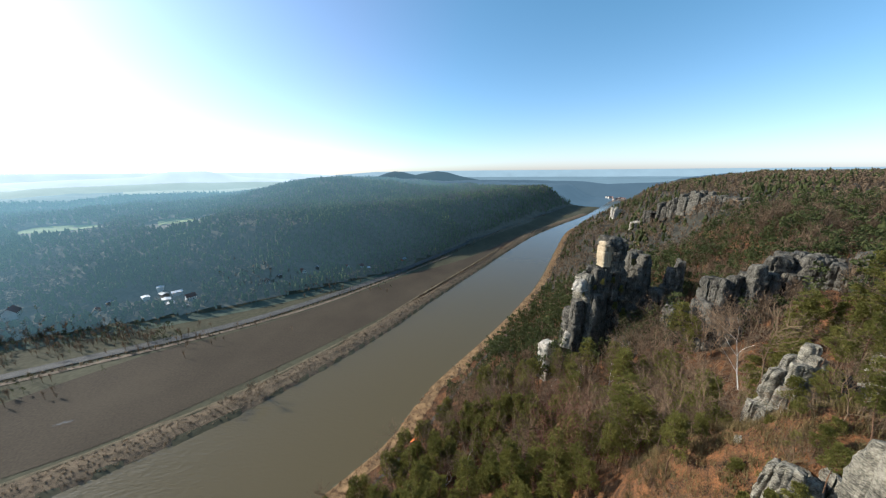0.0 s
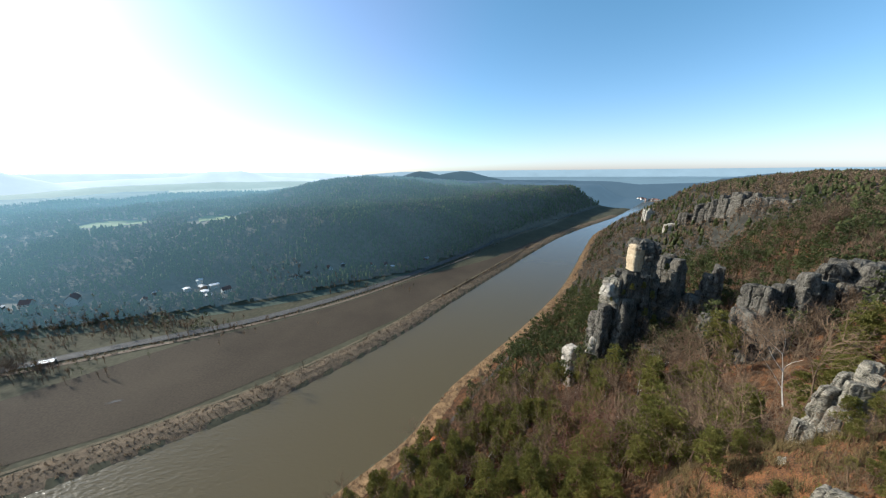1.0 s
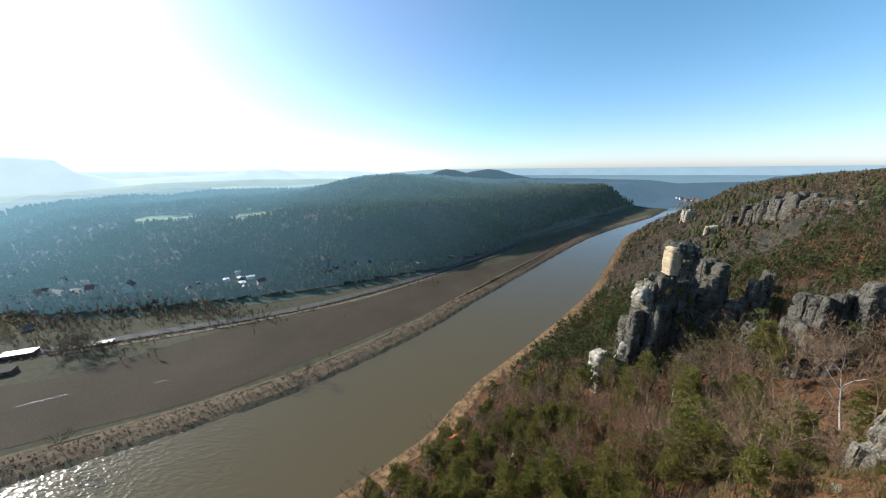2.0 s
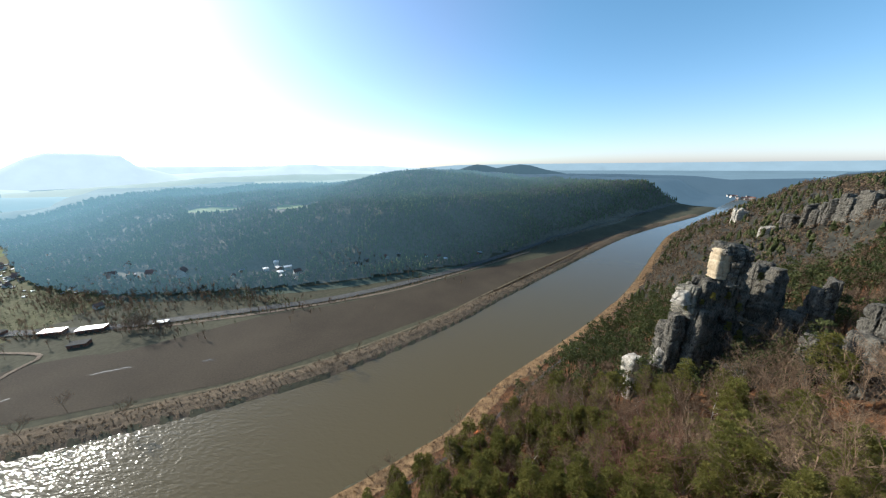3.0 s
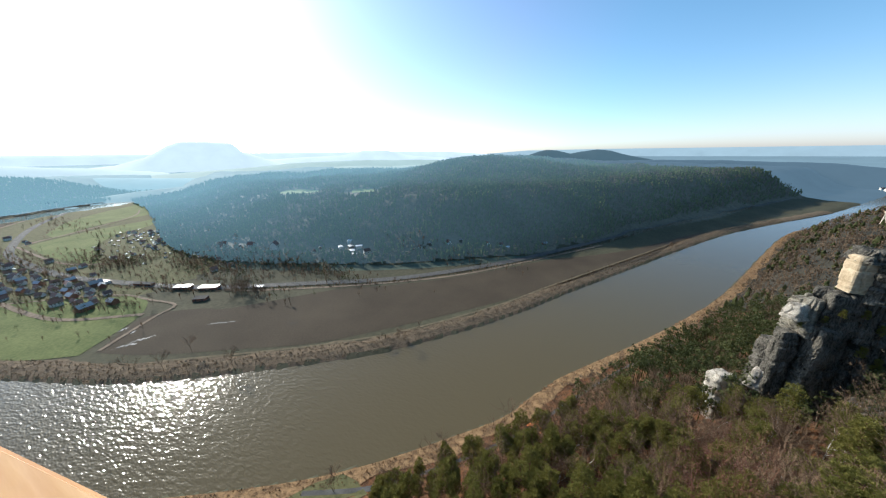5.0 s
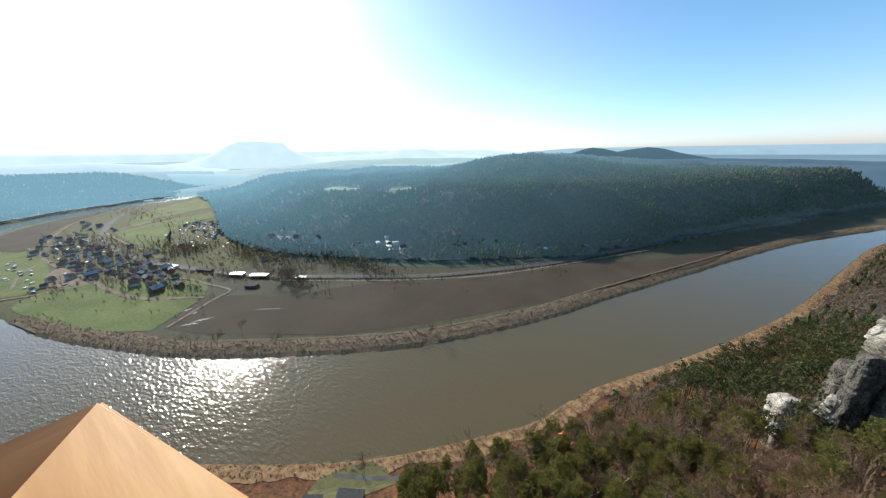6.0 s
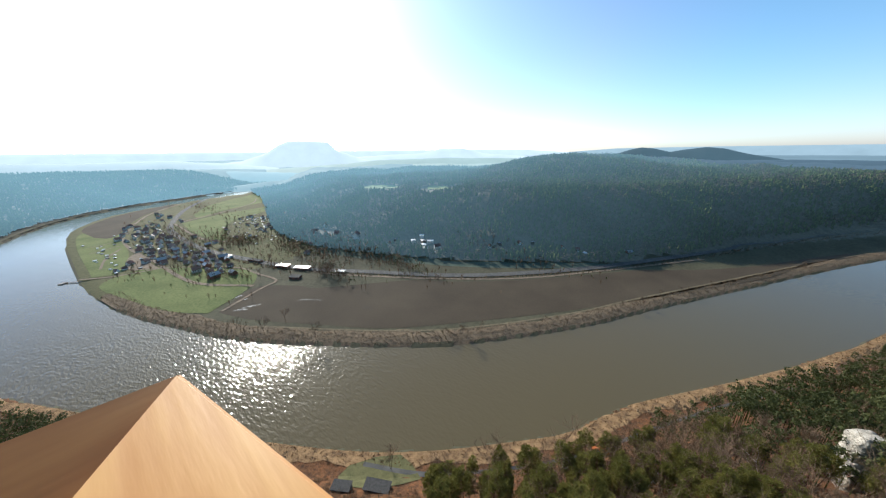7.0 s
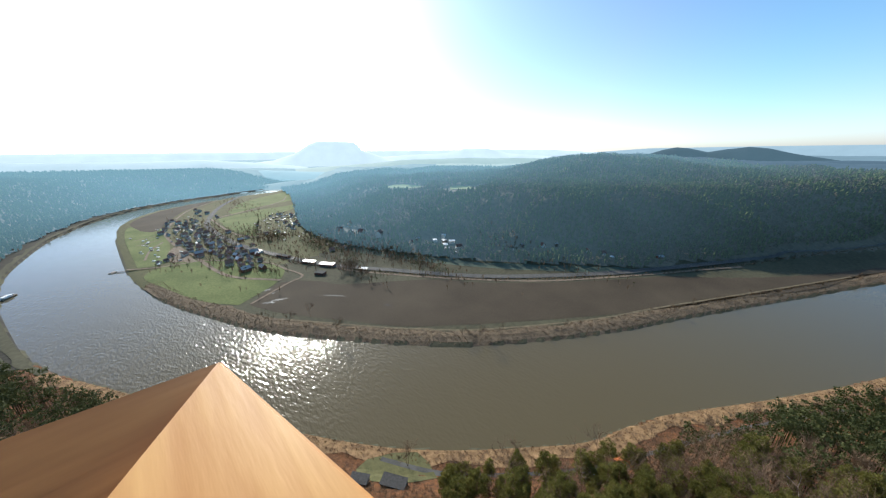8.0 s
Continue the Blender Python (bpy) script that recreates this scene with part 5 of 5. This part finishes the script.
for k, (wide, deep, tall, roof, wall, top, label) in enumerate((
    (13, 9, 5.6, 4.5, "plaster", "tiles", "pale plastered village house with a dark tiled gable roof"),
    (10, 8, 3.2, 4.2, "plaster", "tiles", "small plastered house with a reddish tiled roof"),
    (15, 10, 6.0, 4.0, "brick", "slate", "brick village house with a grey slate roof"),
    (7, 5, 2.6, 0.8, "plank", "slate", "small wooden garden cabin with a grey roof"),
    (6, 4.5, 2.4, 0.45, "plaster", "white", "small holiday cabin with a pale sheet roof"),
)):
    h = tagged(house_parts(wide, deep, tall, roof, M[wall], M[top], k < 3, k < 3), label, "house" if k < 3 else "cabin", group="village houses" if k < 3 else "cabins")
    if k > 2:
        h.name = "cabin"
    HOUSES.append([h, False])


def put_house(k, x, y, turn, size=1.0):
    h, used = HOUSES[k]
    m = pose(x, y, float(height(x, y)) + 0.1, 0, 0, turn) @ Matrix.Scale(size, 4)
    if used:
        return again(h, m)
    h.matrix_world = m
    HOUSES[k][1] = True
    return h


rng = random.Random(21)
# the village in the bend
taken = []
for cx, cy, sx, sy, n, kinds, gap in ((-660, 92, 90, 34, 34, (0, 1, 1, 2), 14), (-800, 86, 110, 36, 40, (0, 1, 1, 2, 3, 4), 14), (-1000, 78, 130, 36, 40, (0, 1, 1, 3, 4), 14),
                                      (-930, 300, 105, 44, 70, (3, 3, 4, 1), 10), (-800, 235, 80, 34, 20, (1, 3, 4), 13), (-620, 285, 70, 26, 14, (1, 3, 0), 15), (-735, 10, 28, 14, 7, (3, 4, 1), 11),
                                      (-900, -5, 120, 20, 16, (4, 3, 4), 12), (-1180, 150, 120, 30, 8, (1, 0), 20)):
    tries = 0
    while n and tries < 400:
        tries += 1
        x, y = rng.gauss(cx, sx * 0.6), rng.gauss(cy, sy * 0.6)
        if all(math.hypot(x - a, y - b) > gap for a, b in taken) and float(from_line(x, y, smooth_line(RAILWAY, 30))) ** 2 > 150 and float(from_line(x, y, FAR_LINE)) > 20 and (x < -700 or y > 78 + 0.12 * (x + 700)):
            taken.append((x, y))
            kind = rng.choice(kinds)
            put_house(kind, x, y, rng.choice((0, 90)) + rng.gauss(15, 14), rng.uniform(0.65, 0.95) if kind < 3 else rng.uniform(0.5, 0.8))
            n -= 1
# houses along the foot of the hill
for x, y, k, s in ((-427, 430, 4, 1.7), (-399, 425, 4, 1.9), (-371, 415, 0, 0.9), (-346, 407, 1, 1.0), (-551, 356, 0, 1.3), (-463, 373, 1, 1.0), (-467, 394, 3, 1.3), (-431, 409, 4, 1.6),
                   (-399, 406, 4, 1.9), (-412, 418, 3, 1.6), (-384, 396, 3, 1.5), (-287, 467, 1, 0.9), (-276, 487, 3, 1.2), (-249, 512, 1, 1.0), (-232, 533, 3, 1.2), (-184, 555, 1, 0.8), (-159, 560, 0, 0.8),
                   (-142, 556, 4, 1.2), (-82, 606, 2, 0.7), (-689, 362, 0, 1.2), (-611, 347, 1, 1.2), (-672, 326, 0, 1.0), (-478, 330, 3, 1.1), (-640, 338, 3, 1.3), (-360, 392, 3, 1.2)):
    put_house(k, x, y, rng.choice((-46, -46, 44)) + rng.gauss(0, 10), s)


def long_shed(x, y, wide, deep, tall, turn, wall, top, label, name="shed"):
    """A low building with a slightly pitched roof that overhangs."""
    thing = tagged(new(name), label, "shed")
    bm = bmesh.new()
    box(bm, (-wide / 2, -deep / 2, -1), (wide / 2, deep / 2, tall))
    part("wall", bm, M[wall], thing)
    bm = bmesh.new()
    box(bm, (-wide / 2 - 0.5, -deep / 2 - 0.5, tall + 0.01), (wide / 2 + 0.5, deep / 2 + 0.5, tall + 0.35), 0.05)
    for v in bm.verts:
        v.co.z += 0.06 * v.co.y
    part("roof", bm, M[top], thing)
    for k in range(max(1, int(wide / 6))):
        bm = bmesh.new()
        cx = -wide / 2 + (k + 0.5) * wide / max(1, int(wide / 6))
        box(bm, (cx - 1, -deep / 2 - 0.05, 0.1), (cx + 1, -deep / 2 + 0.05, 2.1))
        part("door", bm, M["felt"], thing)
    thing.matrix_world = pose(x, y, float(height(x, y)) + 0.3, 0, 0, turn)
    return thing


long_shed(-524, 190, 22, 9, 4, 28, "brick", "white", "station shed with a bright white roof")
long_shed(-488, 206, 26, 9, 4, 32, "brick", "white", "long station hall with a bright white roof")
long_shed(-460, 181, 16, 9, 3.5, 35, "brick", "felt", "brown barn beside the field")
long_shed(-425, 238, 14, 6, 3, 35, "plank", "white", "small white-roofed hut beside the track")
long_shed(-593, 170, 30, 7, 3.5, 20, "brick", "felt", "long platform building beside the railway")
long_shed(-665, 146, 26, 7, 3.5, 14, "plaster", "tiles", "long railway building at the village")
long_shed(-107, 66, 14, 6, 2.6, 30, "plank", "felt", "dark flat-roofed boathouse near the river")
long_shed(-122, 53, 10, 5, 2.6, 34, "plank", "felt", "dark-roofed shed near the river")
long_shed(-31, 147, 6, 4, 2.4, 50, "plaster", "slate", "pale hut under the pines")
hut = tagged(house_parts(8, 5.5, 2.6, 2.2, M["brick"], M["orange"], True, True), "brick hut with a bright orange tiled roof", "hut")
hut.name = "hut"
hut.matrix_world = pose(-19, 171, float(height(-19.0, 171.0)) + 0.4, 0, 0, 52)


# ---- ferry piers ----
def pier(x, y, turn, length, label):
    thing = tagged(new("pier"), label, "pier")
    bm = bmesh.new()
    box(bm, (0, -1.2, 1.0), (length, 1.2, 1.3))
    part("deck", bm, M["plank"], thing)
    for k in range(5):
        for s in (-1, 1):
            bm = bmesh.new()
            box(bm, (k * length / 4.4, s * 1.25 - 0.08, -2), (k * length / 4.4 + 0.16, s * 1.25 + 0.08, 2.3))
            part("post", bm, M["plank"], thing)
    bm = bmesh.new()
    box(bm, (length, -5, -0.3), (length + 6, 5, 1.2), 0.2)
    part("pontoon", bm, M["steel"], thing)
    thing.matrix_world = pose(x, y, 0, 0, 0, turn)
    return thing


pier(-716, -36, 235, 22, "grey ferry pier on the village bank")
pier(-722, -178, 62, 14, "ferry landing stage on the wooded bank")


def barge(x, y, turn):
    thing = tagged(new("ferry_boat"), "white and green ferry boat moored at the landing stage", "boat")
    bm = bmesh.new()
    outline = [(-11, -3), (8, -3), (12, 0), (8, 3), (-11, 3)]
    lo, hi = [bm.verts.new((a * 0.95, b * 0.8, -0.4)) for a, b in outline], [bm.verts.new((a, b, 1.2)) for a, b in outline]
    bm.faces.new(lo[::-1]), bm.faces.new(hi)
    for k in range(5):
        bm.faces.new((lo[k], lo[(k + 1) % 5], hi[(k + 1) % 5], hi[k]))
    part("hull", bm, M["plank"], thing)
    bm = bmesh.new()
    box(bm, (-8, -2.2, 1.21), (4, 2.2, 3.4), 0.15)
    part("cabin", bm, M["white"], thing)
    bm = bmesh.new()
    box(bm, (-8.5, -2.6, 3.41), (5, 2.6, 3.6), 0.05)
    part("roof", bm, M["white"], thing)
    thing.matrix_world = pose(x, y, 0, 0, 0, turn)


barge(-706, -158, 150)
barge(-694, -166, 150)

# puddles on the field: thin ragged sheets of water in the furrows
def puddle(a, b, thick, seed):
    a, b = Vector(a), Vector(b)
    d = (b - a).normalized()
    n = Vector((-d.y, d.x))
    rag = random.Random(seed)
    u = [k / 15 for k in range(16)]
    wide = [thick * math.sin(math.pi * (0.06 + 0.88 * q)) ** 0.6 * rag.uniform(0.35, 1.2) for q in u]
    bend = [rag.gauss(0, 0.5) * thick for q in u]
    ring = [a.lerp(b, q) + n * (w + c) for q, w, c in zip(u, wide, bend)] + [a.lerp(b, q) - n * (w * rag.uniform(0.4, 1) - c) for q, w, c in list(zip(u, wide, bend))[::-1]]
    bm = bmesh.new()
    bm.faces.new([bm.verts.new((p.x, p.y, 3.3)) for p in ring])
    bmesh.ops.triangulate(bm, faces=bm.faces[:])
    for f in bm.faces:
        if f.normal.z < 0:
            f.normal_flip()
    me = bpy.data.meshes.new("puddle")
    bm.to_mesh(me)
    bm.free()
    me.materials.append(M["puddle"])
    tagged(new("puddle", me), "shining puddle on the ploughed field", "puddle", kind="structure")


for k, (a, b, thick) in enumerate((((-419, 85), (-409, 98), 2.2), ((-418, 93), (-410, 113), 2.0), ((-440, 100), (-441, 108), 1.4), ((-457, 97), (-458, 107), 1.8),
                                  ((-384, 151), (-358, 169), 1.5), ((-301, 192), (-290, 198), 1.2))):
    puddle(a, b, thick, k + 3)

# the small town far down the river
for k in range(18):
    put_house(rng.choice((0, 0, 1)), 1175 + rng.gauss(0, 45), 2060 + rng.gauss(0, 30), rng.uniform(0, 180), rng.uniform(1.0, 1.6))

# single trees on the flood plain
FIELD_TREE = "leafless broadleaf tree standing on the flood plain"
pts = [(-332, 89), (-366, 73), (-340, 115), (-282, 121), (-161, 223), (-544, 120), (-548, 134), (-501, 128), (-521, 110), (-500, 145), (-498, 115), (-530, 140), (-515, 125), (-114, 81)]
rng = random.Random(4)
for s in range(16):
    pts.append((-430 + rng.gauss(0, 22), 222 + rng.gauss(0, 9)))
plain = None
for x, y in pts:
    m = pose(x, y, float(height(x, y)), 0, 0, rng.uniform(0, 360)) @ Matrix.Scale(rng.uniform(0.45, 0.8), 4)
    if plain is None:
        plain = tagged(tree("bare_tree", bares[1], FIELD_TREE, "bare tree"), group="trees on the flood plain")
        plain.matrix_world = m
    else:
        again(plain, m)
bank = smooth_line([(-423, 33), (-341, 71), (-255, 132), (-173, 200), (-102, 287), (-25, 412), (66, 562), (159, 716)], 4)
inland = np.gradient(bank, axis=0) @ np.array([[0, 1], [-1, 0]])
inland /= np.linalg.norm(inland, axis=1)[:, None]
for k in range(64):
    i = rng.randrange(len(bank))
    if i < 0.45 * len(bank) and rng.random() < 0.5:
        continue
    x, y = bank[i] + inland[i] * rng.uniform(3, 19)
    if float(from_line(x, y, FAR_LINE)) < 2:
        x, y = bank[i] - inland[i] * rng.uniform(3, 19)
    again(plain, pose(x, y, float(height(x, y)), 0, 0, rng.uniform(0, 360)) @ Matrix.Scale(rng.uniform(0.16, 0.38), 4))
again(plain, pose(-114, 81, float(height(-114.0, 81.0)), 0, 0, 40) @ Matrix.Scale(0.6, 4))
again(plain, pose(-70, 133, float(height(-70.0, 133.0)), 0, 0, 90) @ Matrix.Scale(0.5, 4))
vx, vy = [], []
for x0, y0, sx, sy, n in ((-600, 265, 110, 34, 800), (-800, 190, 100, 44, 420), (-880, 95, 190, 34, 640), (-650, 100, 90, 30, 200), (-745, 205, 22, 26, 130), (-430, 225, 50, 12, 90), (-440, 320, 110, 22, 520), (-1350, 260, 190, 40, 160), (-930, 290, 120, 44, 170),
                          (-250, 470, 100, 24, 160), (-560, 185, 60, 12, 60), (-700, 20, 60, 20, 40), (-520, 128, 30, 12, 16)):
    for _ in range(n):
        vx.append(rng.gauss(x0, sx * 0.7)), vy.append(rng.gauss(y0, sy * 0.7))
vx, vy = np.array(vx), np.array(vy)
keep = np.array([min((math.hypot(a - c, b - d) for c, d in taken), default=99) > 8 for a, b in zip(vx, vy)])
half = np.arange(len(vx)) % 4 != 0
wood("tree_belt", "bare_mid", vx[keep & half], vy[keep & half], M["bare"], "leafless trees between the distant houses", "trees", 71, 0.5, 1.0)
wood("tree_belt", "pine_mid", vx[keep & ~half], vy[keep & ~half], M["needles_mid"], "dark conifers between the distant houses", "trees", 171, 0.35, 0.75)
